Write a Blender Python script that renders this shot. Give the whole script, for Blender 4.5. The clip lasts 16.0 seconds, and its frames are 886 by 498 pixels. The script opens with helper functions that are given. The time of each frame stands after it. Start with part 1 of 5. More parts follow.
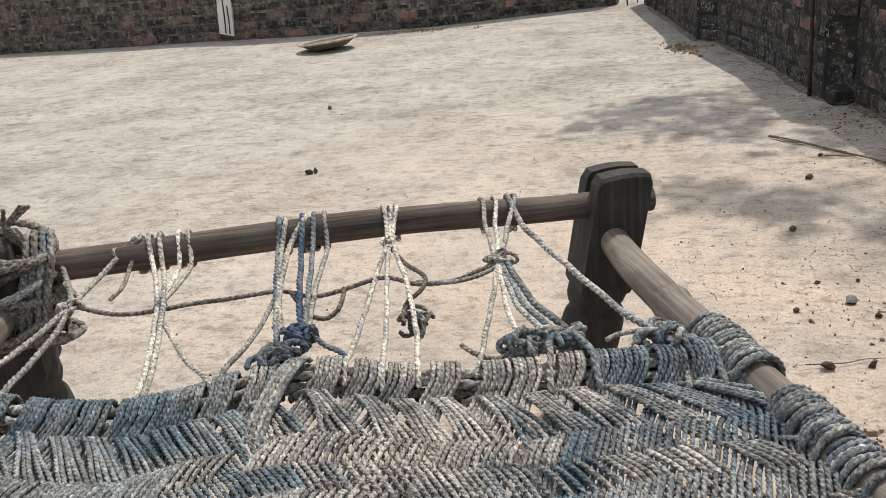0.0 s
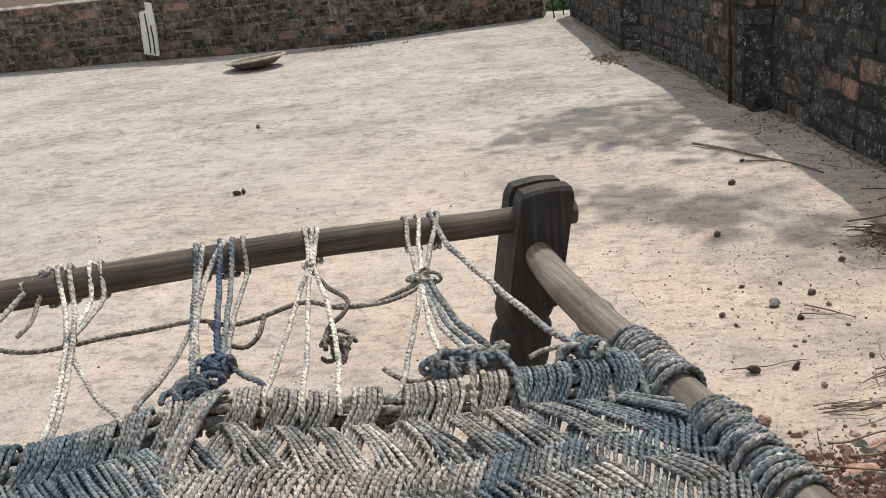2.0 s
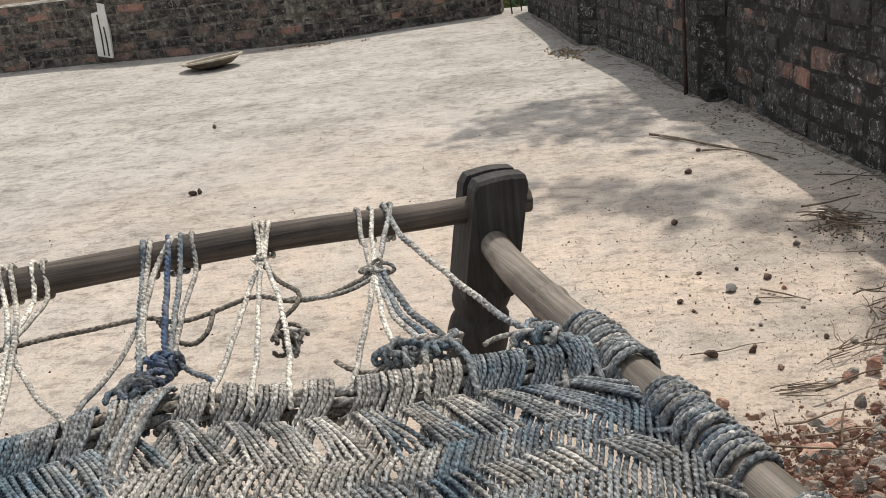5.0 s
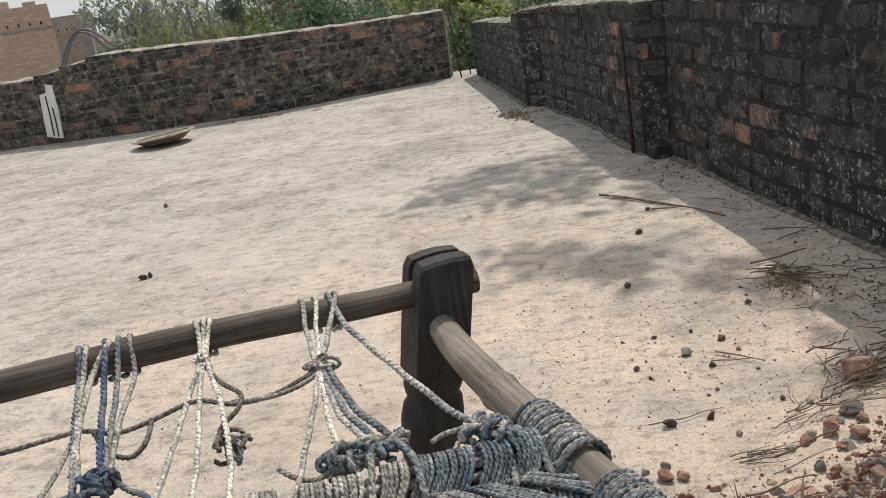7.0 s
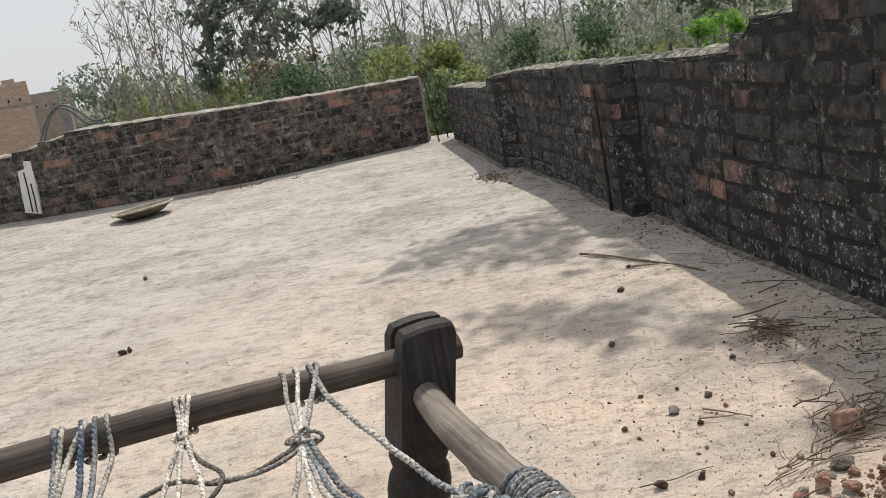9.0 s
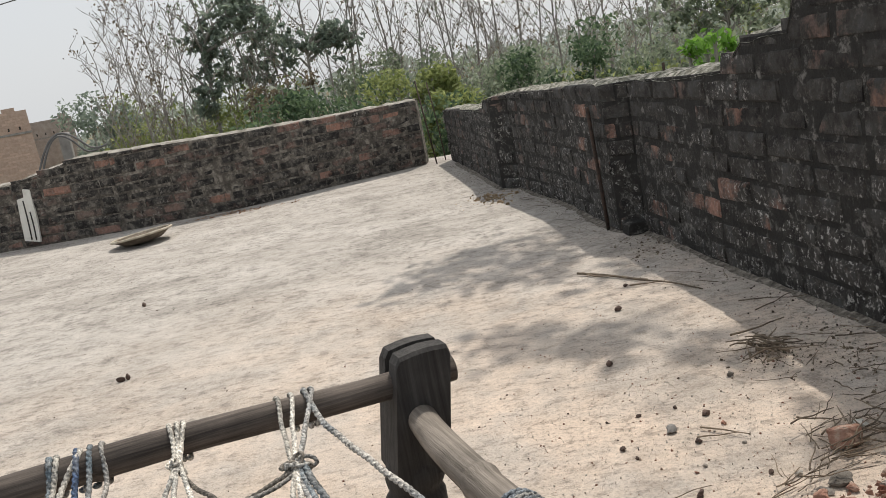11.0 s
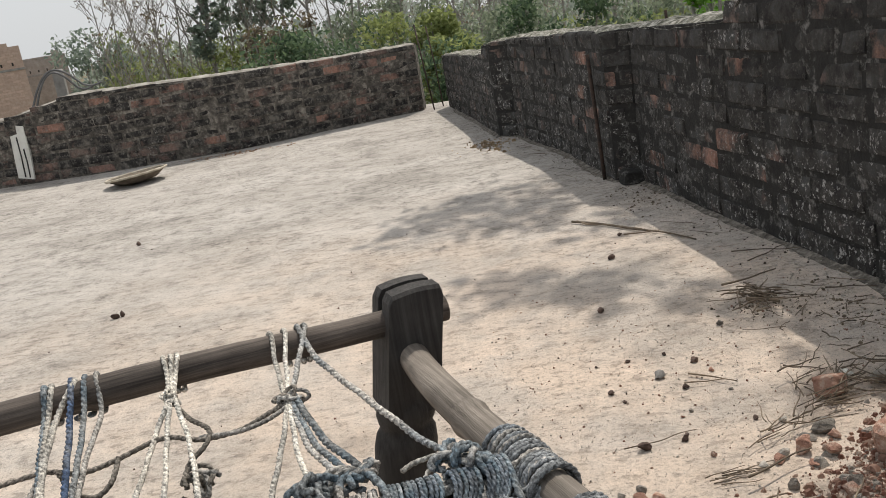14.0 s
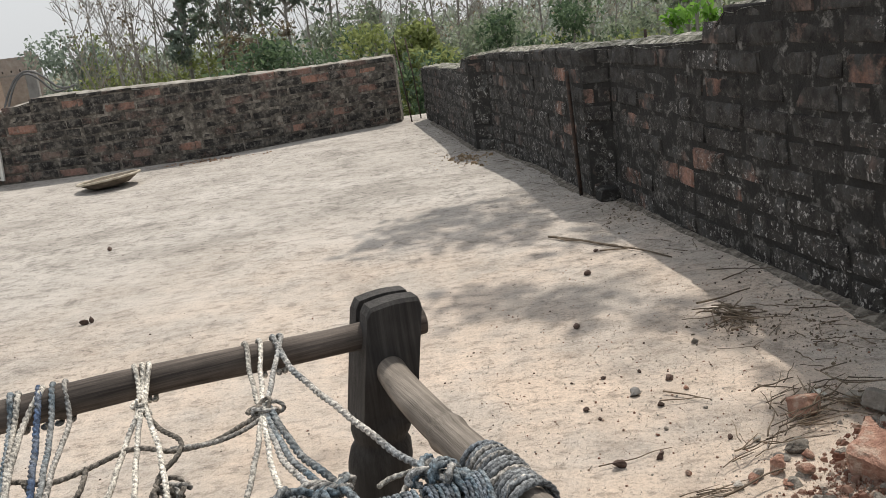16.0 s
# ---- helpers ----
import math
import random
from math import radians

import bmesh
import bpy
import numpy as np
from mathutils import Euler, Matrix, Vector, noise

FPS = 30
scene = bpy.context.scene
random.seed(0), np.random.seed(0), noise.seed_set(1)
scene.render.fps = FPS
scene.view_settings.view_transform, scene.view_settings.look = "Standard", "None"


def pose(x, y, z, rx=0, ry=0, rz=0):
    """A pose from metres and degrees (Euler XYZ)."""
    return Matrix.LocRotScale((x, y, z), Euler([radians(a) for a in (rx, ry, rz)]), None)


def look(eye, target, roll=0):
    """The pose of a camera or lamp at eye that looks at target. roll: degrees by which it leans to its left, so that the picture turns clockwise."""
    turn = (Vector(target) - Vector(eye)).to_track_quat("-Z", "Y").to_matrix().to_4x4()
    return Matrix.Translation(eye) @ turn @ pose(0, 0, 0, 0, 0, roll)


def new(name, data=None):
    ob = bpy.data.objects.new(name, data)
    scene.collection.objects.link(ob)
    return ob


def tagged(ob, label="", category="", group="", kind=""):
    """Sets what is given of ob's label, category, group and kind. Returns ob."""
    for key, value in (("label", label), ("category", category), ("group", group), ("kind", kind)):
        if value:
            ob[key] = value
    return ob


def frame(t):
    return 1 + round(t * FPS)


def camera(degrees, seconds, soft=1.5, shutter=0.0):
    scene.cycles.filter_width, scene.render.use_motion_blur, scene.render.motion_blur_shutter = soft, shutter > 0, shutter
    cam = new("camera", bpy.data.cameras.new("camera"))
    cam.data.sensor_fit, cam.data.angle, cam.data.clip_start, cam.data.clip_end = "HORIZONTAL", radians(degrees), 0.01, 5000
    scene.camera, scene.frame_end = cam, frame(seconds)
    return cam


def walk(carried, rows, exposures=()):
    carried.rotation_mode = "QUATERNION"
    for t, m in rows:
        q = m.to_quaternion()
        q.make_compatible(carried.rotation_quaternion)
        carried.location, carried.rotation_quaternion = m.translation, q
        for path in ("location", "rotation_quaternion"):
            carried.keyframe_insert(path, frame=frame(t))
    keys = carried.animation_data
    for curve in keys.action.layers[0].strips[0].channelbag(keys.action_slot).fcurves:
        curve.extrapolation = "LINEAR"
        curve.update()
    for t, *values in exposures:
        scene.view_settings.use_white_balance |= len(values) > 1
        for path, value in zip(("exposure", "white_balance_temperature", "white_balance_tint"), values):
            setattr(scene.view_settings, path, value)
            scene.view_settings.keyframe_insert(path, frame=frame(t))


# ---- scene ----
cam = camera(54.9, 16.0, soft=0.5)
PATH = [
    (0, (-0.0459, 0.0381, 0.8422), (-0.5062, 2.0754, 0.0336), -5.5),
    (0.5, (-0.0571, 0.0370, 0.8546), (-0.4816, 2.0866, 0.0560), -5.6),
    (1, (-0.0493, 0.0437, 0.8434), (-0.4334, 2.1022, 0.0470), -5.7),
    (1.5, (-0.0280, 0.0571, 0.8456), (-0.3707, 2.1246, 0.0526), -5.9),
    (2, (-0.0224, 0.0616, 0.8422), (-0.3282, 2.1347, 0.0515), -6.1),
    (2.5, (-0.0157, 0.0594, 0.8478), (-0.3013, 2.1392, 0.0661), -6.4),
    (3, (-0.0168, 0.0594, 0.8445), (-0.2901, 2.1437, 0.0717), -6.7),
    (3.5, (-0.0146, 0.0650, 0.8378), (-0.2710, 2.1515, 0.0638), -6.9),
    (6, (0.0090, 0.0829, 0.8187), (-0.1669, 2.1616, 0.0034), -7.0),
    (6.5, (0.0213, 0.1042, 0.8478), (-0.1042, 2.2232, 0.1333), -7.9),
    (7, (0.0246, 0.1042, 0.8534), (-0.0829, 2.2389, 0.1814), -8.6),
    (7.5, (0.0224, 0.1030, 0.8490), (-0.0728, 2.2456, 0.2038), -9.0),
    (8, (0.0258, 0.1098, 0.8534), (-0.0594, 2.2579, 0.2240), -9.4),
    (8.5, (0.0280, 0.1098, 0.8624), (-0.0336, 2.2725, 0.2822), -9.8),
    (9, (0.0291, 0.1109, 0.8579), (-0.0090, 2.2882, 0.3338), -10.0),
    (9.2, (0.0269, 0.1131, 0.8602), (-0.0045, 2.2949, 0.3550), -10.1),
    (11.5, (0.0437, 0.1042, 0.8568), (0.0123, 2.2938, 0.3875), -10.9),
    (12, (0.0426, 0.1053, 0.8501), (0.0101, 2.2938, 0.3696), -10.7),
    (12.5, (0.0470, 0.1086, 0.8478), (0.0179, 2.2938, 0.3573), -10.6),
    (13, (0.0414, 0.1109, 0.8411), (0.0224, 2.2893, 0.3181), -10.3),
    (13.5, (0.0381, 0.1008, 0.8467), (0.0034, 2.2658, 0.2710), -10.0),
    (14, (0.0403, 0.0997, 0.8467), (0.0000, 2.2579, 0.2453), -9.6),
    (14.5, (0.0392, 0.1030, 0.8490), (0.0134, 2.2501, 0.2117), -9.3),
    (15, (0.0392, 0.1042, 0.8490), (0.0414, 2.2389, 0.1702), -8.9),
    (15.5, (0.0347, 0.1086, 0.8445), (0.0594, 2.2669, 0.2475), -8.1),
    (16, (0.0302, 0.1109, 0.8456), (0.0638, 2.2736, 0.2654), -7.8),
]
walk(cam, [(t, look(eye, target, roll)) for t, eye, target, roll in PATH], [(0.0, 0.02), (3.5, 0.03), (6.5, 0.03), (7.5, -0.08), (8.5, -0.04), (9.2, 0.02), (13.0, 0.02), (14.5, -0.04), (16.0, 0.03)])

# ---- light ----
world = bpy.data.worlds.new("hazy_sky")
scene.world = world
world.use_nodes = True
wn = world.node_tree.nodes
sky = wn.new("ShaderNodeTexSky")
sky.sky_type, sky.sun_disc = "NISHITA", False
sky.sun_elevation, sky.sun_rotation = radians(58), radians(28)
sky.air_density, sky.dust_density, sky.ozone_density = 1.0, 4.0, 1.0
# white haze over the whole sky, a little brighter low down and towards the sun
haze = wn.new("ShaderNodeMix")
haze.data_type = "RGBA"
haze.inputs[0].default_value = 0.86
haze.inputs[7].default_value = (6.2, 6.35, 6.5, 1)
world.node_tree.links.new(sky.outputs[0], haze.inputs[6])
wn["Background"].inputs[1].default_value = 0.12
world.node_tree.links.new(haze.outputs[2], wn["Background"].inputs[0])
sun = new("sun", bpy.data.lights.new("sun", "SUN"))
sun.data.energy, sun.data.angle, sun.data.color = 3.3, radians(0.53), (1.0, 0.925, 0.825)
SUN_DIR = Vector((0.283, 0.528, 1.0))
sun.matrix_world = look(SUN_DIR * 30, (0, 0, 0))

# ---- materials ----


def mat(name, rough=0.9, metal=0.0):
    m = bpy.data.materials.new(name)
    m.use_nodes = True
    b = m.node_tree.nodes["Principled BSDF"]
    b.inputs["Roughness"].default_value, b.inputs["Metallic"].default_value = rough, metal
    b.inputs["Specular IOR Level"].default_value = 0.3
    return m, m.node_tree, b


def coord(tree, obj=False, scale=(1, 1, 1)):
    g = tree.nodes.new("ShaderNodeTexCoord")
    mp = tree.nodes.new("ShaderNodeMapping")
    mp.inputs["Scale"].default_value = scale
    if obj:
        tree.links.new(g.outputs["Object"], mp.inputs[0])
    else:
        geo = tree.nodes.new("ShaderNodeNewGeometry")
        tree.links.new(geo.outputs["Position"], mp.inputs[0])
    return mp.outputs[0]


def noise_tex(tree, vec, scale, detail=6.0, rough=0.6):
    n = tree.nodes.new("ShaderNodeTexNoise")
    n.inputs["Scale"].default_value, n.inputs["Detail"].default_value, n.inputs["Roughness"].default_value = scale, detail, rough
    tree.links.new(vec, n.inputs["Vector"])
    return n.outputs[0]


def ramp(tree, fac, stops):
    r = tree.nodes.new("ShaderNodeValToRGB")
    e = r.color_ramp.elements
    while len(e) < len(stops):
        e.new(0.5)
    for k, (p, c) in zip(e, stops):
        k.position, k.color = p, (*c, 1) if len(c) == 3 else c
    tree.links.new(fac, r.inputs[0])
    return r.outputs[0]


def mix(tree, fac, a, b, mode="MIX"):
    m = tree.nodes.new("ShaderNodeMix")
    m.data_type, m.blend_type = "RGBA", mode
    for sock, v in ((m.inputs[0], fac), (m.inputs[6], a), (m.inputs[7], b)):
        if isinstance(v, (int, float)):
            sock.default_value = v
        elif isinstance(v, tuple):
            sock.default_value = (*v, 1)
        else:
            tree.links.new(v, sock)
    return m.outputs[2]


def bump(tree, bsdf, height, strength, dist):
    b = tree.nodes.new("ShaderNodeBump")
    b.inputs["Strength"].default_value, b.inputs["Distance"].default_value = strength, dist
    tree.links.new(height, b.inputs["Height"])
    tree.links.new(b.outputs[0], bsdf.inputs["Normal"])


def g(v):
    return (v, v, v)


def floor_material():
    m, t, b = mat("worn_concrete", 0.95)
    p = coord(t)
    stretched = coord(t, scale=(0.9, 1.15, 1))
    big = ramp(t, noise_tex(t, stretched, 1.6, 9, 0.66), [(0.36, (0.318, 0.294, 0.265)), (0.5, (0.415, 0.385, 0.350)), (0.64, (0.465, 0.435, 0.400))])
    mid = ramp(t, noise_tex(t, stretched, 9.0, 10, 0.78), [(0.38, g(0.60)), (0.47, g(0.95)), (0.60, g(1.07))])
    col = mix(t, 1.0, big, mid, "MULTIPLY")
    grit = ramp(t, noise_tex(t, p, 150, 6, 0.85), [(0.39, g(0.40)), (0.46, g(0.99)), (0.60, g(1.24))])
    col = mix(t, 0.6, col, grit, "MULTIPLY")
    pits = ramp(t, noise_tex(t, p, 48, 8, 0.82), [(0.385, g(0.42)), (0.43, g(1.04))])
    col = mix(t, 0.7, col, pits, "MULTIPLY")
    scale = ramp(t, noise_tex(t, coord(t, scale=(0.8, 1.25, 1)), 24, 9, 0.74), [(0.42, g(0.56)), (0.465, g(0.98)), (0.55, g(1.0)), (0.60, g(1.14))])
    rubbed = ramp(t, noise_tex(t, p, 1.5, 6, 0.65), [(0.38, g(0.15)), (0.60, g(1.0))])
    col = mix(t, rubbed, col, scale, "MULTIPLY")
    # worn patches where the skin of the concrete has flaked away
    flake = ramp(t, noise_tex(t, p, 6.5, 12, 0.82), [(0.560, g(1.0)), (0.572, g(0.66)), (0.66, g(0.80))])
    col = mix(t, 0.8, col, flake, "MULTIPLY")
    # brick dust trodden in towards the rubble
    geo = t.nodes.new("ShaderNodeNewGeometry")
    d = t.nodes.new("ShaderNodeVectorMath")
    d.operation, d.inputs[1].default_value = "DISTANCE", (0.25, 1.6, 0)
    t.links.new(geo.outputs["Position"], d.inputs[0])
    far_off = t.nodes.new("ShaderNodeMath")
    far_off.operation, far_off.inputs[1].default_value = "DIVIDE", 3.2
    t.links.new(d.outputs["Value"], far_off.inputs[0])
    near = ramp(t, far_off.outputs[0], [(0.15, g(1)), (0.85, g(0))])
    patch = ramp(t, noise_tex(t, p, 3.0, 5, 0.6), [(0.40, g(0.35)), (0.60, g(1.0))])
    dust = mix(t, 1.0, near, patch, "MULTIPLY")
    sandy = mix(t, 0.35, (0.625, 0.508, 0.410), grit, "MULTIPLY")
    sandy = mix(t, 0.75, sandy, pits, "MULTIPLY")
    sandy = mix(t, 0.70, sandy, scale, "MULTIPLY")
    crumb = ramp(t, noise_tex(t, p, 95, 7, 0.8), [(0.40, g(0.55)), (0.45, g(1.0)), (0.57, g(1.0)), (0.61, g(1.22))])
    sandy = mix(t, 0.7, sandy, crumb, "MULTIPLY")
    col = mix(t, mix(t, 1.0, dust, g(0.8), "MULTIPLY"), col, sandy)
    crack = t.nodes.new("ShaderNodeTexVoronoi")
    crack.feature = "DISTANCE_TO_EDGE"
    crack.inputs["Scale"].default_value = 0.55
    warp = t.nodes.new("ShaderNodeVectorMath")
    warp.operation = "ADD"
    wob = t.nodes.new("ShaderNodeTexNoise")
    wob.inputs["Scale"].default_value, wob.inputs["Detail"].default_value = 2.5, 5
    t.links.new(p, wob.inputs["Vector"])
    t.links.new(p, warp.inputs[0])
    t.links.new(wob.outputs["Color"], warp.inputs[1])
    t.links.new(warp.outputs[0], crack.inputs["Vector"])
    line = ramp(t, crack.outputs["Distance"], [(0.0, g(0.8)), (0.006, g(1.0))])
    col = mix(t, 0.6, col, line, "MULTIPLY")
    t.links.new(col, b.inputs["Base Color"])
    h = mix(t, 0.35, noise_tex(t, p, 60, 10, 0.85), noise_tex(t, p, 9, 8, 0.7))
    bump(t, b, h, 0.65, 0.009)
    return m


def brick_material(name, dark, moss, streak, smeared, fine_salt=1.0, white=(0.36, 0.34, 0.31)):
    """Old fired brick under black mould; streak is the share of white salt."""
    m, t, b = mat(name, 0.95)
    p = coord(t)
    info = t.nodes.new("ShaderNodeObjectInfo")
    base = ramp(t, info.outputs["Random"], [(0.0, (0.17, 0.12, 0.10)), (0.35, (0.23, 0.14, 0.115)), (0.62, (0.22, 0.16, 0.135)), (0.88, (0.27, 0.165, 0.135)), (1.0, (0.36, 0.20, 0.15))])
    fine = ramp(t, noise_tex(t, p, 60, 6, 0.7), [(0.3, g(0.6)), (0.65, g(1.15))])
    col = mix(t, 1.0, base, fine, "MULTIPLY")
    # mould spares some bricks
    sub = t.nodes.new("ShaderNodeMath")
    sub.operation = "MULTIPLY_ADD"
    t.links.new(info.outputs["Random"], sub.inputs[0])
    sub.inputs[1].default_value = -0.26
    t.links.new(noise_tex(t, p, 5.5, 7, 0.7), sub.inputs[2])
    mould = ramp(t, sub.outputs[0], [(0.30 - dark, g(0)), (0.46 - dark, g(1))])
    tone = ramp(t, noise_tex(t, p, 14, 5, 0.6), [(0.36, (0.019, 0.018, 0.018)), (0.52, (0.050, 0.047, 0.044)), (0.66, moss)])
    col = mix(t, mould, col, tone)
    drip = ramp(t, noise_tex(t, coord(t, scale=(34 * fine_salt, 34 * fine_salt, 30 * fine_salt)), 1.0, 9, 0.8), [(0.555, g(0)), (0.59, g(1))])
    where = ramp(t, noise_tex(t, coord(t, scale=(1.2, 1.2, 3.4)), 1.3, 3, 0.5), [(0.60 - streak, g(0)), (0.68 - streak, g(1))])
    if fine_salt > 1:
        # rising damp leaves more salt in the lowest courses
        sep = t.nodes.new("ShaderNodeSeparateXYZ")
        t.links.new(p, sep.inputs[0])
        low = ramp(t, sep.outputs[2], [(0.05, g(0.8)), (0.32, g(0.45)), (0.55, g(0))])
        where = mix(t, 1.0, where, low, "ADD")
    salt = mix(t, 1.0, drip, where, "MULTIPLY")
    col = mix(t, salt, col, white)
    # old mortar smeared over the faces
    smear = ramp(t, noise_tex(t, p, 34, 9, 0.85), [(0.53, g(0)), (0.62, g(smeared))])
    col = mix(t, smear, col, (0.27, 0.25, 0.22))
    t.links.new(col, b.inputs["Base Color"])
    bump(t, b, noise_tex(t, p, 38, 7, 0.7), 0.8, 0.012)
    return m


def mortar_material(name, stops):
    m, t, b = mat(name, 0.98)
    p = coord(t)
    col = ramp(t, noise_tex(t, p, 16, 8, 0.75), stops)
    t.links.new(col, b.inputs["Base Color"])
    bump(t, b, noise_tex(t, p, 55, 6, 0.7), 0.9, 0.012)
    return m


def rough_material(name, stops, scale=20.0, rough=0.95, strength=0.5, dist=0.006, per_object=0.0):
    m, t, b = mat(name, rough)
    p = coord(t)
    col = ramp(t, noise_tex(t, p, scale, 7, 0.65), stops)
    if per_object:
        info = t.nodes.new("ShaderNodeObjectInfo")
        v = ramp(t, info.outputs["Random"], [(0.0, g(1 - per_object)), (1.0, g(1 + per_object))])
        col = mix(t, 1.0, col, v, "MULTIPLY")
    t.links.new(col, b.inputs["Base Color"])
    bump(t, b, noise_tex(t, p, scale * 3, 6, 0.7), strength, dist)
    return m


def wood_material(name, lo, hi, along):
    """Bare weathered pole: long fibres and dark checks along one local axis."""
    m, t, b = mat(name, 0.78)
    sc = [90, 90, 90]
    sc[along] = 3.0
    v = coord(t, obj=True, scale=tuple(sc))
    fibre = noise_tex(t, v, 1.0, 6, 0.7)
    col = ramp(t, fibre, [(0.33, lo), (0.52, tuple((a + c) / 2 for a, c in zip(lo, hi))), (0.7, hi)])
    blotch = ramp(t, noise_tex(t, coord(t, obj=True), 9, 4, 0.6), [(0.35, g(0.65)), (0.62, g(1.1))])
    col = mix(t, 1.0, col, blotch, "MULTIPLY")
    t.links.new(col, b.inputs["Base Color"])
    bump(t, b, fibre, 0.6, 0.004)
    return m


def rope_material(name, base, tint, amount):
    m, t, b = mat(name, 0.8)
    p = coord(t)
    info = t.nodes.new("ShaderNodeObjectInfo")
    worn = ramp(t, noise_tex(t, p, 7.5, 5, 0.65), [(0.5 - amount, g(0)), (0.62 - amount * 0.6, g(1))])
    col = mix(t, worn, base, tint)
    v = ramp(t, info.outputs["Random"], [(0.0, g(0.68)), (0.6, g(0.93)), (1.0, g(1.25))])
    col = mix(t, 1.0, col, v, "MULTIPLY")
    fleck = ramp(t, noise_tex(t, p, 210, 5, 0.75), [(0.36, g(0.22)), (0.5, g(0.95)), (0.64, g(1.9))])
    col = mix(t, 1.0, col, fleck, "MULTIPLY")
    grime = ramp(t, noise_tex(t, p, 28, 6, 0.7), [(0.36, g(0.38)), (0.55, g(1.05))])
    col = mix(t, 0.7, col, grime, "MULTIPLY")
    t.links.new(col, b.inputs["Base Color"])
    bump(t, b, noise_tex(t, p, 420, 3, 0.7), 0.5, 0.0015)
    return m


def leaf_material(name, a, c, e):
    m, t, b = mat(name, 0.6)
    geo = t.nodes.new("ShaderNodeNewGeometry")
    col = ramp(t, geo.outputs["Random Per Island"], [(0.0, a), (0.55, c), (1.0, e)])
    t.links.new(col, b.inputs["Base Color"])
    out = t.nodes["Material Output"]
    tr = t.nodes.new("ShaderNodeBsdfTranslucent")
    t.links.new(col, tr.inputs[0])
    ms = t.nodes.new("ShaderNodeMixShader")
    ms.inputs[0].default_value = 0.5
    t.links.new(b.outputs[0], ms.inputs[1])
    t.links.new(tr.outputs[0], ms.inputs[2])
    t.links.new(ms.outputs[0], out.inputs[0])
    return m


M_FLOOR = floor_material()
M_BRICK_FAR = brick_material("mouldy_brick_low_wall", 0.10, (0.17, 0.155, 0.135), 0.02, 0.80)
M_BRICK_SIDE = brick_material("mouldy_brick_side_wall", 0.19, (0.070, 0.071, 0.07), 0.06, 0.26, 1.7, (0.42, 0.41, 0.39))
M_MORTAR_FAR = mortar_material("lime_mortar", [(0.34, (0.045, 0.042, 0.038)), (0.5, (0.12, 0.108, 0.092)), (0.66, (0.33, 0.30, 0.26))])
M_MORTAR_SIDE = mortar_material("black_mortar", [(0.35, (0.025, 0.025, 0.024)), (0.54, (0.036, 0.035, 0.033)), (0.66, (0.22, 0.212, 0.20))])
M_CAP = rough_material("dusty_wall_top", [(0.35, (0.17, 0.155, 0.13)), (0.50, (0.32, 0.30, 0.265)), (0.68, (0.50, 0.475, 0.43))], 9, strength=1.0, dist=0.02)
M_CAP_MOSS = rough_material("mossy_wall_top", [(0.38, (0.07, 0.075, 0.05)), (0.50, (0.26, 0.255, 0.21)), (0.62, (0.58, 0.56, 0.51))], 30, strength=1.0, dist=0.02)
M_POST = wood_material("dark_leg_wood", (0.028, 0.026, 0.025), (0.075, 0.07, 0.066), 2)
M_RAIL = wood_material("dark_pole_wood", (0.045, 0.037, 0.032), (0.19, 0.158, 0.135), 0)
M_BAMBOO = wood_material("grey_bamboo", (0.10, 0.085, 0.07), (0.33, 0.29, 0.25), 0)
M_ROPE_GREY = rope_material("grey_nylon_rope", (0.39, 0.37, 0.34), (0.215, 0.225, 0.23), 0.03)
M_ROPE_BLUE = rope_material("faded_blue_rope", (0.27, 0.28, 0.28), (0.12, 0.165, 0.20), 0.05)
M_ROPE_RAIL = rope_material("dark_blue_grey_rope", (0.22, 0.232, 0.24), (0.105, 0.13, 0.16), 0.03)
M_ROPE_PALE = rope_material("pale_nylon_rope", (0.66, 0.62, 0.55), (0.45, 0.44, 0.41), 0.0)
M_ROPE_DEEP = rope_material("deep_blue_rag_rope", (0.055, 0.085, 0.15), (0.17, 0.18, 0.19), 0.02)
M_ROPE_DARK = rope_material("dark_jute_cord", (0.20, 0.18, 0.155), (0.32, 0.28, 0.24), 0.0)
M_IRON = rough_material("rusty_iron", [(0.35, (0.03, 0.025, 0.022)), (0.6, (0.07, 0.045, 0.035)), (0.8, (0.13, 0.065, 0.04))], 40, 0.8)
M_PAN = rough_material("cement_coated_pan", [(0.35, (0.09, 0.075, 0.055)), (0.55, (0.16, 0.13, 0.10)), (0.75, (0.27, 0.235, 0.185))], 14, 0.9)
M_PAN_RIM = rough_material("cement_crust_rim", [(0.35, (0.34, 0.29, 0.22)), (0.55, (0.48, 0.43, 0.35)), (0.75, (0.58, 0.54, 0.46))], 20, 0.9)
M_BOARD = rough_material("whitewashed_board", [(0.3, (0.50, 0.49, 0.44)), (0.5, (0.68, 0.67, 0.62)), (0.8, (0.76, 0.75, 0.71))], 8, 0.9)
# Near-black colour painted for the shade inside narrow gaps and holes.
M_SLOT_SHADE = rough_material("slot_shade_dark", [(0.3, (0.03, 0.03, 0.03)), (0.7, (0.06, 0.055, 0.05))], 30)
M_RUBBLE = rough_material("broken_brick", [(0.34, (0.30, 0.16, 0.12)), (0.5, (0.44, 0.26, 0.195)), (0.64, (0.56, 0.44, 0.36))], 30, 0.97, 1.0, 0.012, 0.35)
M_STONE = rough_material("grey_mortar_lump", [(0.3, (0.22, 0.20, 0.175)), (0.5, (0.36, 0.33, 0.29)), (0.7, (0.52, 0.485, 0.44))], 26, 0.97, 1.0, 0.01, 0.4)
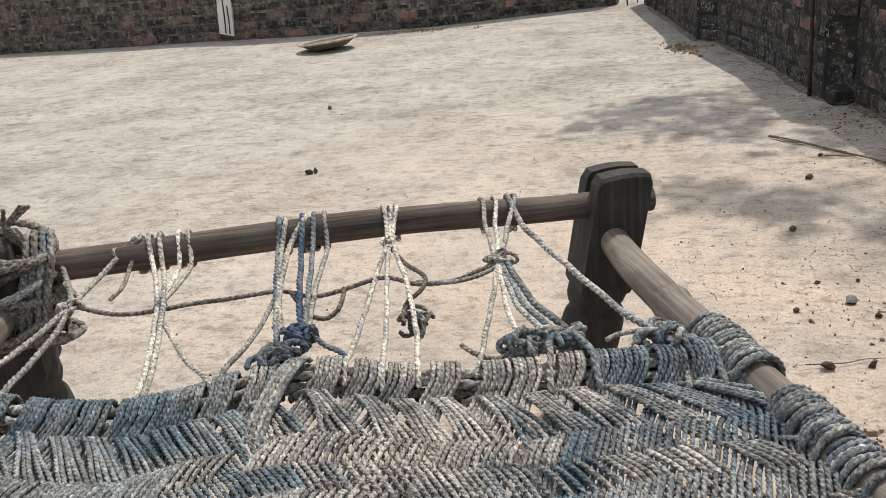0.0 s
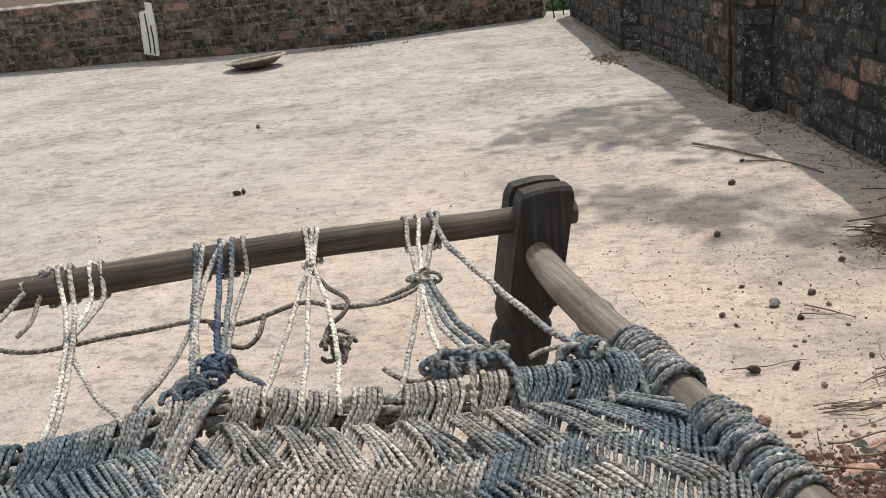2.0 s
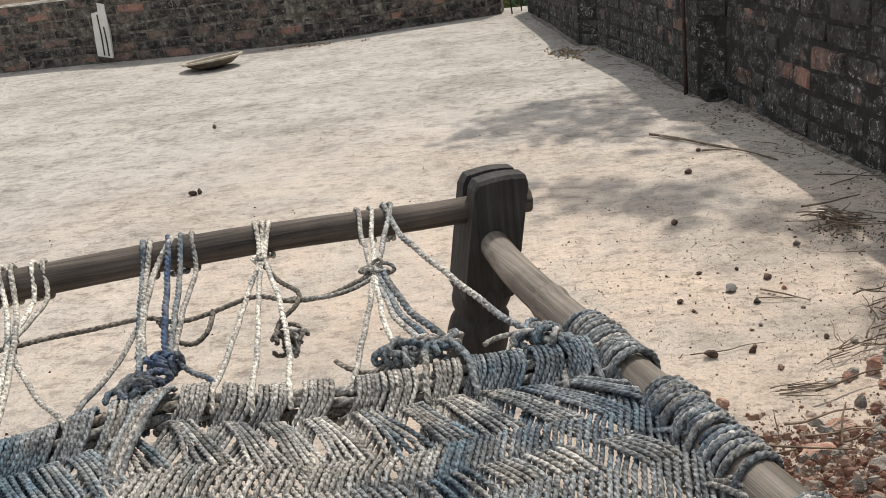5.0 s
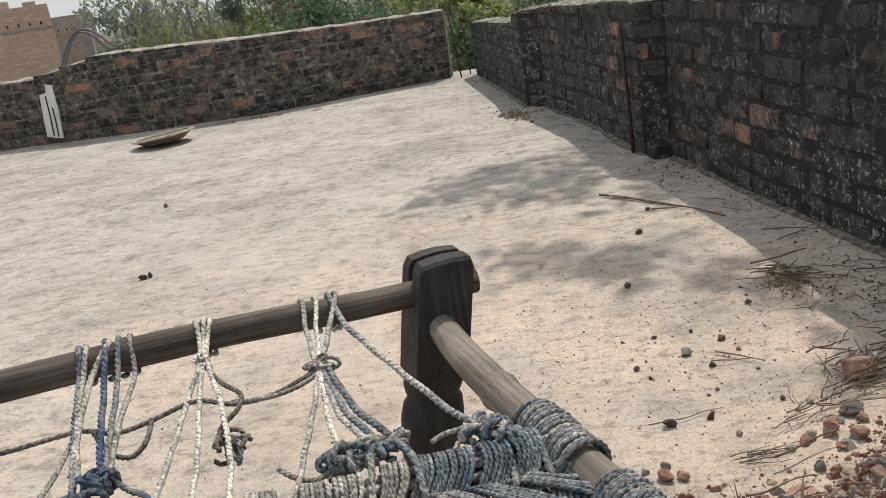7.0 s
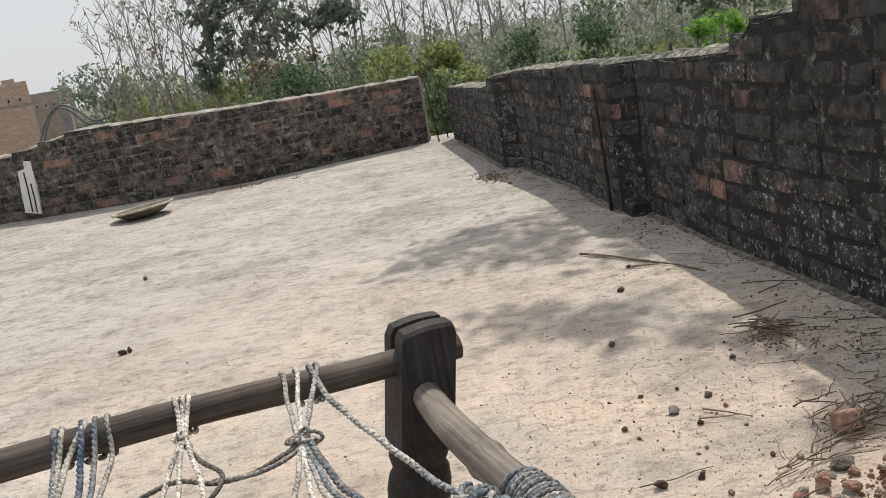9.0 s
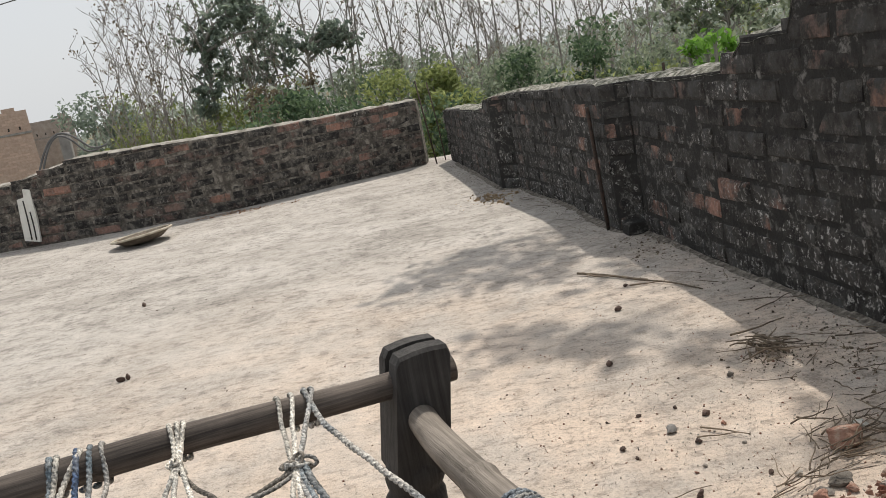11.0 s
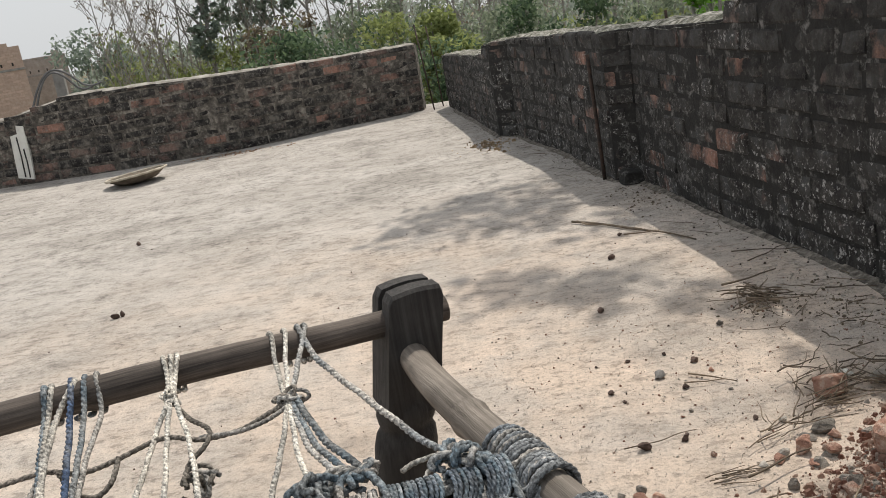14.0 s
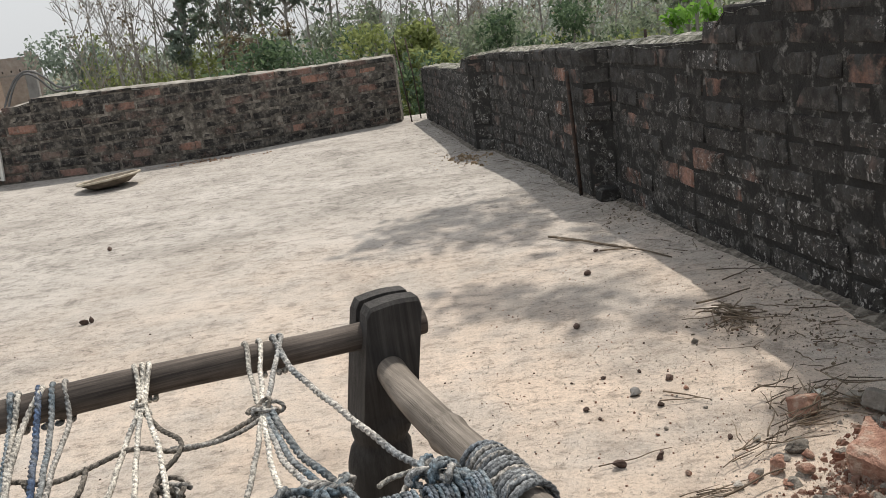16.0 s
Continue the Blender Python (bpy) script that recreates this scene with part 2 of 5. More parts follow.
M_CLOD = rough_material("dark_clod", [(0.3, (0.06, 0.045, 0.04)), (0.6, (0.13, 0.09, 0.075)), (0.8, (0.22, 0.15, 0.12))], 50, 0.97, 1.0, 0.006, 0.4)
M_TWIG = rough_material("dry_twig", [(0.3, (0.085, 0.065, 0.048)), (0.55, (0.19, 0.15, 0.11)), (0.8, (0.36, 0.30, 0.22))], 30, 0.9, 0.4, 0.003, 0.4)
# Bark, dusty and dark leaf tones are paled in place of air haze.
M_BARK = rough_material("tree_bark", [(0.3, (0.21, 0.195, 0.18)), (0.6, (0.33, 0.31, 0.285)), (0.8, (0.42, 0.39, 0.36))], 6, 0.95)
M_LEAF = leaf_material("dusty_hazed_leaf", (0.15, 0.19, 0.135), (0.24, 0.285, 0.195), (0.335, 0.385, 0.27))
M_LEAF_DARK = leaf_material("hazed_dark_leaf", (0.18, 0.225, 0.19), (0.25, 0.305, 0.25), (0.34, 0.405, 0.32))
M_LEAF_LIGHT = leaf_material("light_leaf", (0.18, 0.215, 0.085), (0.27, 0.32, 0.12), (0.40, 0.44, 0.18))
M_LEAF_DEEP = leaf_material("deep_green_leaf", (0.06, 0.10, 0.06), (0.10, 0.155, 0.085), (0.16, 0.225, 0.12))
# Haze over the far woods and thickets is mixed into this pale leaf colour.
M_LEAF_HAZE_TINT = leaf_material("haze_tinted_leaf", (0.25, 0.29, 0.26), (0.34, 0.385, 0.33), (0.44, 0.48, 0.41))
M_LEAF_BRIGHT = leaf_material("young_leaf", (0.10, 0.22, 0.03), (0.16, 0.33, 0.05), (0.25, 0.45, 0.09))
M_LEAF_DRY = leaf_material("dry_leaf", (0.12, 0.10, 0.075), (0.19, 0.155, 0.11), (0.27, 0.22, 0.15))
M_STRAW = leaf_material("straw", (0.26, 0.19, 0.12), (0.40, 0.30, 0.19), (0.54, 0.43, 0.30))
M_RED_STRAW = leaf_material("reddish_litter", (0.22, 0.13, 0.09), (0.36, 0.23, 0.15), (0.48, 0.36, 0.26))
M_GROUND = rough_material("field_soil", [(0.3, (0.12, 0.10, 0.06)), (0.55, (0.18, 0.155, 0.095)), (0.75, (0.14, 0.16, 0.07))], 0.5, 0.98)
M_HOUSE = rough_material("pale_new_brick", [(0.3, (0.46, 0.34, 0.275)), (0.55, (0.56, 0.43, 0.355)), (0.8, (0.62, 0.51, 0.44))], 12, 0.95, 0.4, 0.01, 0.12)
M_HOUSE_GREY = rough_material("grey_brown_render", [(0.3, (0.28, 0.25, 0.225)), (0.55, (0.38, 0.345, 0.31)), (0.8, (0.46, 0.43, 0.40))], 5, 0.95)
M_CONCRETE = rough_material("grey_concrete", [(0.3, (0.22, 0.21, 0.20)), (0.6, (0.33, 0.32, 0.30)), (0.8, (0.42, 0.41, 0.39))], 9, 0.95)
M_CABLE = rough_material("grey_cable", [(0.3, (0.10, 0.10, 0.10)), (0.7, (0.2, 0.2, 0.2))], 9, 0.6)

# ---- building helpers ----


def mesh(name, verts, faces, material, smooth=False):
    me = bpy.data.meshes.new(name)
    if isinstance(faces, np.ndarray):
        k = faces.shape[1]
        me.vertices.add(len(verts))
        me.vertices.foreach_set("co", np.asarray(verts, np.float32).ravel())
        me.loops.add(faces.size)
        me.loops.foreach_set("vertex_index", faces.astype(np.int32).ravel())
        me.polygons.add(len(faces))
        me.polygons.foreach_set("loop_start", np.arange(0, faces.size, k, dtype=np.int32))
        me.update(calc_edges=True)
    else:
        me.from_pydata([tuple(v) for v in verts], [], [tuple(f) for f in faces])
    me.materials.append(material)
    if smooth:
        me.polygons.foreach_set("use_smooth", [True] * len(me.polygons))
    return me


def part(name, me, parent=None, label=""):
    ob = new(name, me)
    if parent:
        ob.parent = parent
    if label:
        ob["label"] = label
    return ob


def empty(name, m=None):
    ob = new(name)
    ob.empty_display_size = 0.1
    if m:
        ob.matrix_world = m
    return ob


def bm_mesh(name, bm, material, smooth=False):
    me = bpy.data.meshes.new(name)
    bm.normal_update()
    bm.to_mesh(me)
    bm.free()
    me.materials.append(material)
    if smooth:
        me.polygons.foreach_set("use_smooth", [True] * len(me.polygons))
    return me


def spline(pts, step):
    """Points of a Catmull-Rom curve about step apart."""
    p = np.array(pts, float)
    if len(p) == 2:
        n = max(2, int(np.linalg.norm(p[1] - p[0]) / step) + 1)
        return p[0] + (p[1] - p[0]) * np.linspace(0, 1, n)[:, None]
    q = np.vstack([2 * p[0] - p[1], p, 2 * p[-1] - p[-2]])
    out = []
    for i in range(1, len(q) - 2):
        n = max(2, int(np.linalg.norm(q[i + 1] - q[i]) / step))
        s = np.linspace(0, 1, n, endpoint=False)[:, None]
        a, b, c, d = q[i - 1], q[i], q[i + 1], q[i + 2]
        out.append(0.5 * (2 * b + (c - a) * s + (2 * a - 5 * b + 4 * c - d) * s ** 2 + (3 * b - a - 3 * c + d) * s ** 3))
    return np.vstack(out + [p[-1:]])


def sweep(path, radii, sides, lobes=0, pitch=0.02, depth=0.2, phase=0.0):
    """Vertices and faces of a tube along path; lobes twist round it as laid strands do."""
    p = np.asarray(path, float)
    n = len(p)
    tan = np.gradient(p, axis=0)
    tan /= np.linalg.norm(tan, axis=1)[:, None] + 1e-12
    ref = np.array([0.0, 0.0, 1.0]) if abs(tan[:, 2]).mean() < 0.8 else np.array([1.0, 0.0, 0.0])
    side = np.zeros((n, 3))
    s = np.cross(tan[0], ref)
    s /= np.linalg.norm(s)
    for i in range(n):
        s = s - tan[i] * (s @ tan[i])
        s /= np.linalg.norm(s) + 1e-12
        side[i] = s
    up = np.cross(side, tan)
    along = np.concatenate([[0], np.cumsum(np.linalg.norm(np.diff(p, axis=0), axis=1))])
    a = np.linspace(0, 2 * np.pi, sides, endpoint=False)
    r = np.broadcast_to(np.asarray(radii, float), (n,))[:, None] * np.ones((1, sides))
    ang = a[None, :] + (phase + along[:, None] * 2 * np.pi / pitch if lobes else 0)
    if lobes:
        r = r * (1.12 - depth + depth * np.abs(np.cos(a * lobes / 2))[None, :])
    v = p[:, None, :] + r[..., None] * (np.cos(ang)[..., None] * side[:, None, :] + np.sin(ang)[..., None] * up[:, None, :])
    idx = np.arange(n * sides).reshape(n, sides)
    nxt = np.roll(idx, -1, axis=1)
    f = np.stack([idx[:-1], nxt[:-1], nxt[1:], idx[1:]], -1).reshape(-1, 4)
    return v.reshape(-1, 3), f, [idx[0][::-1], idx[-1]]


def tube(name, path, radii, material, sides=10, smooth=True, **kw):
    v, f, caps = sweep(path, radii, sides, **kw)
    if kw.get("lobes"):
        return mesh(name, v, f, material, smooth)
    return mesh(name, v, list(map(tuple, f)) + [tuple(c) for c in caps], material, smooth)


def lathe(name, profile, material, sides=28, axis=None):
    """profile: (radius, height) pairs; axis(z) gives the sideways shift at a height."""
    v, f = [], []
    for r, z in profile:
        dx, dy = axis(z) if axis else (0, 0)
        v += [(dx + r * math.cos(k * 2 * math.pi / sides), dy + r * math.sin(k * 2 * math.pi / sides), z) for k in range(sides)]
    for i in range(len(profile) - 1):
        for k in range(sides):
            n = (k + 1) % sides
            f.append((i * sides + k, i * sides + n, (i + 1) * sides + n, (i + 1) * sides + k))
    f += [tuple(range(sides))[::-1], tuple(range((len(profile) - 1) * sides, len(profile) * sides))]
    return mesh(name, v, f, material, True)


def rock(name, size, material, seed, rough=0.35, sub=2):
    """A broken lump that rests on z = 0."""
    bm = bmesh.new()
    bmesh.ops.create_icosphere(bm, subdivisions=sub, radius=1)
    off = Vector((seed * 3.7, seed * 1.3, seed * 7.1))
    rnd = random.Random(seed)
    cuts = [(Vector((rnd.uniform(-1, 1), rnd.uniform(-1, 1), rnd.uniform(-1, 1))).normalized(), rnd.uniform(0.45, 0.8)) for _ in range(7)]
    for v in bm.verts:
        for d, c in cuts:
            over = v.co.dot(d) - c
            if over > 0:
                v.co -= d * over
        v.co += v.co * rough * noise.noise(v.co * 1.9 + off)
        v.co = Vector((v.co.x * size[0], v.co.y * size[1], v.co.z * size[2])) * 0.5
    low = min(v.co.z for v in bm.verts)
    for v in bm.verts:
        v.co.z -= low * 0.85
    return bm_mesh(name, bm, material)

# ---- ground, floor ----


def grid_sheet(name, x0, x1, y0, y1, z, nx, ny, amp, scale, material):
    v, f = [], []
    for j in range(ny + 1):
        for i in range(nx + 1):
            x, y = x0 + (x1 - x0) * i / nx, y0 + (y1 - y0) * j / ny
            v.append((x, y, z + amp * noise.noise(Vector((x * scale, y * scale, 3.1)))))
    for j in range(ny):
        for i in range(nx):
            a = j * (nx + 1) + i
            f.append((a, a + 1, a + nx + 2, a + nx + 1))
    return mesh(name, v, f, material, True)


GROUND_Z = -3.3


def floor_z(x, y):
    """Height of the uneven concrete."""
    return 0.006 * noise.noise(Vector((x * 1.1, y * 1.1, 3.1)))


tagged(part("ground", grid_sheet("ground", -700, 700, -700, 700, GROUND_Z, 60, 60, 0.3, 0.03, M_GROUND)), "dry field soil with patches of grass below the terrace", "ground", kind="structure")
tagged(part("floor", grid_sheet("floor", -7.6, 2.2, -2.8, 8.3, 0.0, 200, 220, 0.006, 1.1, M_FLOOR)), "worn dusty concrete terrace floor with stains and grit", "floor", kind="structure")
slab_bm = bmesh.new()
bmesh.ops.create_cube(slab_bm, size=1)
for v in slab_bm.verts:
    v.co = Vector((v.co.x * 9.8 - 2.7, v.co.y * 11.1 + 2.75, v.co.z * (-GROUND_Z - 0.3) + (GROUND_Z - 0.02) / 2 - 0.1))
tagged(part("wall_below_terrace", bm_mesh("wall_below_terrace", slab_bm, M_CONCRETE)), "plain rendered block of the house under the terrace", "wall", kind="structure")

# ---- brick parapets ----


def brick_mesh(name, seed, material, size):
    """A worn brick with blunted front edges; x along the wall, -y its face."""
    rnd = random.Random(seed)
    L, D, H = (s / 2 for s in size)
    c = 0.007
    j = lambda a: rnd.uniform(-a, a)
    v = []
    for y, dx in ((D, 0), (-D + c, 0), (-D, c)):
        for x, z in ((-L + dx, -H + dx), (L - dx, -H + dx), (L - dx, H - dx), (-L + dx, H - dx)):
            v.append((x + j(0.006), y + j(0.004), z + j(0.005)))
    v.append((j(0.05), -D - abs(j(0.006)), j(0.015)))
    f = [(0, 4, 5, 1), (1, 5, 6, 2), (2, 6, 7, 3), (3, 7, 4, 0), (4, 8, 9, 5), (5, 9, 10, 6), (6, 10, 11, 7), (7, 11, 8, 4)]
    f += [(8, 12, 9), (9, 12, 10), (10, 12, 11), (11, 12, 8), (0, 1, 2, 3)]
    return mesh(name, v, f, material)


def brick_wall(name, label, path, height, back, course, brick, face_range, mats, seed, single=lambda q: True):
    """A parapet along path (its face at the floor). height(p) is its top at a place; back the way to its rear face."""
    rnd = random.Random(seed)
    p = spline(path, 0.04) if len(path) < 2 else np.vstack([np.array([a]) + (np.array(b) - np.array(a)) * np.linspace(0, 1, max(2, int(math.dist(a, b) / 0.05)), endpoint=False)[:, None] for a, b in zip(path, path[1:])] + [np.array(path[-1:])])
    m_brick, m_mortar, m_cap = mats
    inset = np.array(back) / np.linalg.norm(back) * 0.003
    v, f = [], []
    for i, q in enumerate(p):
        h = height(q) - 0.015
        a, b = q + inset, q + np.array(back)
        rows = 10
        for k in range(rows + 1):
            z = -0.05 + (h + 0.05) * k / rows
            w = 0.004 * noise.noise(Vector((q[0] * 14, q[1] * 14, z * 14)))
            v.append((a[0] + w, a[1], z))
        v += [(b[0], b[1], h), (b[0], b[1], -0.3)]
    n = 13
    for i in range(len(p) - 1):
        for k in range(n - 1):
            f.append((i * n + k, (i + 1) * n + k, (i + 1) * n + k + 1, i * n + k + 1))
    f += [tuple(range(n))[::-1], tuple(range((len(p) - 1) * n, len(p) * n))]
    root = tagged(part(name, mesh(name, v, f, m_mortar)), label, "wall", kind="structure")
    # rough top coat
    v, f = [], []
    for i, q in enumerate(p):
        h = height(q)
        for k in range(7):
            s = 0.0 + 1.02 * k / 6
            e = q + np.array(back) * s
            lift = 0.008 * noise.noise(Vector((e[0] * 9, e[1] * 9, seed))) + 0.014 * noise.noise(Vector((e[0] * 31, e[1] * 31, seed)))
            v.append((e[0], e[1], h - 0.014 + (0.012 if 0 < k < 6 else -0.010) + lift))
    for i in range(len(p) - 1):
        for k in range(6):
            f.append((i * 7 + k, (i + 1) * 7 + k, (i + 1) * 7 + k + 1, i * 7 + k + 1))
    part("wall_top", mesh("wall_top", v, f, m_cap, True), root, "crumbling dusty mortar along the top of the wall")
    # bricks, course by course
    kinds = [brick_mesh("brick", seed * 10 + k, m_brick, (brick[0], 0.08, brick[1])) for k in range(7)]
    seg = [0.0]
    for a, b in zip(path, path[1:]):
        seg.append(seg[-1] + math.dist(a, b))
    rest_v, rest_f = [], []
    back_u = np.array(back) / np.linalg.norm(back)
    for i, (a, b) in enumerate(zip(path, path[1:])):
        a, b = np.array(a), np.array(b)
        d = (b - a) / np.linalg.norm(b - a)
        if not (face_range(a) or face_range(b)):
            continue
        nrm = np.array([-d[1], d[0]])
        if nrm @ back_u < 0:
            nrm = -nrm
        length = seg[i + 1] - seg[i]
        for row in range(14):
            z = course * (row + 0.5)
            s = -(brick[0] + 0.014) * (0.5 * (row % 2) + rnd.uniform(0, 0.2)) + (0.0 if i == 0 else -((seg[i]) % 0.1))
            while s < length:
                L = brick[0] * rnd.choice((1, 1, 1, 1, 0.5, 0.97, 1.04))
                lo, hi = max(s, 0.002), min(s + L, length - 0.002)
                s += L + rnd.uniform(0.010, 0.022)
                if hi - lo < 0.035:
                    continue
                c = a + d * (lo + hi) / 2
                top = height(c)
                if z - course * 0.3 > top - 0.02 or not face_range(c):
                    continue
                zz, hs = z, 1.0
                if z + brick[1] / 2 > top - 0.012:
                    hs = max(0.3, (top - 0.012 - (z - brick[1] / 2)) / brick[1])
                    zz = z - brick[1] / 2 + brick[1] * hs / 2
                q = c + nrm * (0.04 + rnd.uniform(-0.005, 0.004))
                m = Matrix.LocRotScale((q[0], q[1], zz + rnd.uniform(-0.003, 0.003)), Euler((rnd.uniform(-0.03, 0.03), rnd.uniform(-0.015, 0.015), math.atan2(d[1], d[0]) + (0 if np.cross(d, nrm) > 0 else math.pi) + rnd.uniform(-0.02, 0.02))), ((hi - lo) / brick[0], 1, hs))
                if single(c):
                    part("brick", rnd.choice(kinds), root).matrix_local = m
                else:
                    me = rnd.choice(kinds)
                    o = len(rest_v)
                    rest_v.extend(tuple(m @ w.co) for w in me.vertices)
                    rest_f.extend(tuple(o + k for k in w.vertices) for w in me.polygons)
    if rest_v:
        tagged(part("brick_courses", mesh("brick_courses", rest_v, rest_f, m_brick), root), kind="stuff")
    return root


def stepped(points):
    xs, hs = zip(*points)
    return lambda k: float(np.interp(k, xs, hs))


low_h = stepped([(-9, 0.50), (-3.5, 0.555), (-3.0, 0.645), (-2.9, 0.672), (-2.1, 0.648), (-1.04, 0.61), (0.1, 0.59)])
wall_north = brick_wall("wall_north", "low old brick parapet with dark mould and a dusty top",
    [(-7.5, 7.45), (-3.68, 7.24), (-2.6, 7.14), (-1.75, 7.16), (-1.05, 7.42), (-0.06, 7.83)],
    lambda q: low_h(q[0]), (0.02, 0.24), 0.077, (0.23, 0.063), lambda q: q[0] > -7.3, (M_BRICK_FAR, M_MORTAR_FAR, M_CAP), 3, lambda q: q[0] > -4.6)
side_h = stepped([(-3, 1.15), (2.2, 1.06), (2.21, 0.96), (2.40, 0.955), (2.43, 0.86), (2.44, 0.79), (2.75, 0.775), (2.77, 0.69), (3.1, 0.675), (3.69, 0.66), (4.15, 0.647), (5.4, 0.618), (5.80, 0.585), (5.83, 0.525), (7.8, 0.463)])
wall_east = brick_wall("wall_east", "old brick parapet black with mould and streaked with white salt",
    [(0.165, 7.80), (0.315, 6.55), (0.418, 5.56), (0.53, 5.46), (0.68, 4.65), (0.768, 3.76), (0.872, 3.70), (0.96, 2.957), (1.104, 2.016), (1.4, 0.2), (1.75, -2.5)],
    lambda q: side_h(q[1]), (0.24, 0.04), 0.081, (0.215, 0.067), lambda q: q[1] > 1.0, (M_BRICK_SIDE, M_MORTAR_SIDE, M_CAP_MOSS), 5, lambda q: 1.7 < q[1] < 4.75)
for nm, pts, back in (("wall_west", [(-7.45, 7.3), (-7.3, -2.6)], (-0.23, 0.0)), ("wall_south", [(-7.3, -2.65), (1.8, -2.6)], (0.0, -0.23))):
    brick_wall(nm, "plain brick parapet closing the terrace", pts, lambda q: 0.8, back, 0.09, (0.24, 0.075), lambda q: False, (M_BRICK_FAR, M_MORTAR_FAR, M_CAP), 8)

# ---- rope cot ----
COT = Matrix.Translation((-0.0627, 1.4168, 0)) @ Matrix(((-0.9397, 0.3420, 0, 0), (-0.3420, -0.9397, 0, 0), (0, 0, 1, 0), (0, 0, 0, 1)))
# local x runs along the foot rail, y towards the head end, z up
COT_W, COT_L = 0.965, 1.80
cot = tagged(empty("rope_cot", COT), "old wooden string cot with a sagging faded blue-grey rope bed", "cot")


def rail_z(x):
    return float(np.interp(x, [0, 0.4, 0.97], [0.372, 0.394, 0.400]))


def cot_leg(name, x, y, lean, top):
    """Square head with a slotted rounded top over a turned foot; lean is its sideways slope."""
    leg = empty(name)
    leg.parent = cot
    cx = lambda z: x + lean * (0.43 - z)
    bm = bmesh.new()
    w, d, z0 = 0.046, 0.046, 0.225
    slices = []
    for u, cut, foot in ((-1, 0.016, 0.012), (-0.87, 0.004, 0.001), (-0.4, 0.001, 0), (0, 0, 0), (0.4, 0.001, 0), (0.87, 0.004, 0.001), (1, 0.016, 0.012)):
        t = top - cut
        ring = [(-d, z0 + foot), (d, z0 + foot), (d, t - 0.006), (d - 0.005, t), (0.009, t), (0.009, top - 0.045), (-0.012, top - 0.045), (-0.012, t - 0.002), (-d + 0.005, t - 0.002), (-d, t - 0.008)]
        slices.append([bm.verts.new((cx(z) + u * w, y + q, z)) for q, z in ring])
    for a, b in zip(slices, slices[1:]):
        for k in range(10):
            bm.faces.new((a[k], a[(k + 1) % 10], b[(k + 1) % 10], b[k]))
    bm.faces.new(slices[0][::-1])
    bm.faces.new(slices[-1])
    bmesh.ops.recalc_face_normals(bm, faces=bm.faces)
    part("leg_block", bm_mesh("leg_block", bm, M_POST), leg)
    prof = [(0.030, 0.0), (0.036, 0.006), (0.038, 0.03), (0.034, 0.036), (0.040, 0.045), (0.048, 0.08), (0.053, 0.12), (0.0545, 0.16), (0.051, 0.182), (0.045, 0.192), (0.044, 0.198), (0.048, 0.204), (0.052, 0.218), (0.051, 0.234), (0.046, 0.248), (0.043, 0.258)]
    part("turned_foot", lathe("turned_foot", prof, M_POST, 30, lambda z: (cx(z), y)), leg)
    return leg


cot_leg("leg", -0.012, 0.0, 0.19, 0.434)
cot_leg("leg", 0.985, 0.0, -0.04, 0.46)
cot_leg("leg", 0.0, COT_L, 0.1, 0.44)
cot_leg("leg", 0.985, COT_L, -0.06, 0.45)


def pole(name, a, b, r0, r1, material, seed, bow=0.0, knots=(), sway=0.0):
    """A crooked pole; its mesh lies along local x."""
    a, b = Vector(a), Vector(b)
    L = (b - a).length
    s = np.linspace(0, L, 90)
    path = np.array([(k, sway * (1 - math.exp(-k / 0.13)) + 0.004 * noise.noise(Vector((k * 3, seed, 0))), bow * math.sin(math.pi * k / L) + 0.004 * noise.noise(Vector((k * 3, seed, 9)))) for k in s])
    rad = np.array([r0 + (r1 - r0) * k / L + 0.0012 * noise.noise(Vector((k * 9, seed, 4))) + sum(0.0035 * math.exp(-((k - q) / 0.008) ** 2) for q in knots) for k in s])
    ob = part(name, tube(name, path, rad, material, 20), cot)
    ob.matrix_local = Matrix.Translation(a) @ (b - a).to_track_quat("X", "Z").to_matrix().to_4x4()
    return ob


pole("foot_rail", (-0.068, 0.004, 0.374), (1.02, 0.004, 0.398), 0.0215, 0.0245, M_RAIL, 1, 0.010, (0.55,))
pole("side_rail", (0.006, 0.01, 0.322), (-0.045, COT_L + 0.05, 0.328), 0.0245, 0.031, M_BAMBOO, 2, 0.0, (0.29, 0.68, 1.1), -0.0255)
pole("side_rail", (0.975, 0.01, 0.345), (0.975, COT_L + 0.05, 0.345), 0.029, 0.03, M_BAMBOO, 3, 0.0, (0.3, 0.8))
pole("head_rail", (-0.07, COT_L, 0.38), (1.05, COT_L, 0.385), 0.022, 0.024, M_RAIL, 4)

rope_rnd = random.Random(21)


def rope(pts, r, material, name="rope", fine=0.0018, parent=None, label="", sides=12, depth=0.38, lay=8.0):
    path = spline(pts, fine)
    q = path * 40
    jit = np.stack([np.sin(q[:, 0] + 1.3 * q[:, 1]) * np.cos(q[:, 1] * 0.7 + k) for k in (0, 2, 4)], 1) * 0.0010
    rad = np.full(len(path), r)
    rad[0] = rad[-1] = r * 0.1
    return part(name, tube(name, path + jit, rad, material, sides, lobes=3, pitch=r * lay, depth=depth, phase=rope_rnd.uniform(0, 6)), parent or cot, label)


EDGE_X = [0.0, 0.09, 0.183, 0.297, 0.426, 0.478, 0.532, 0.58, 0.626, 0.677, 0.721, 0.807, 0.88, 1.0]
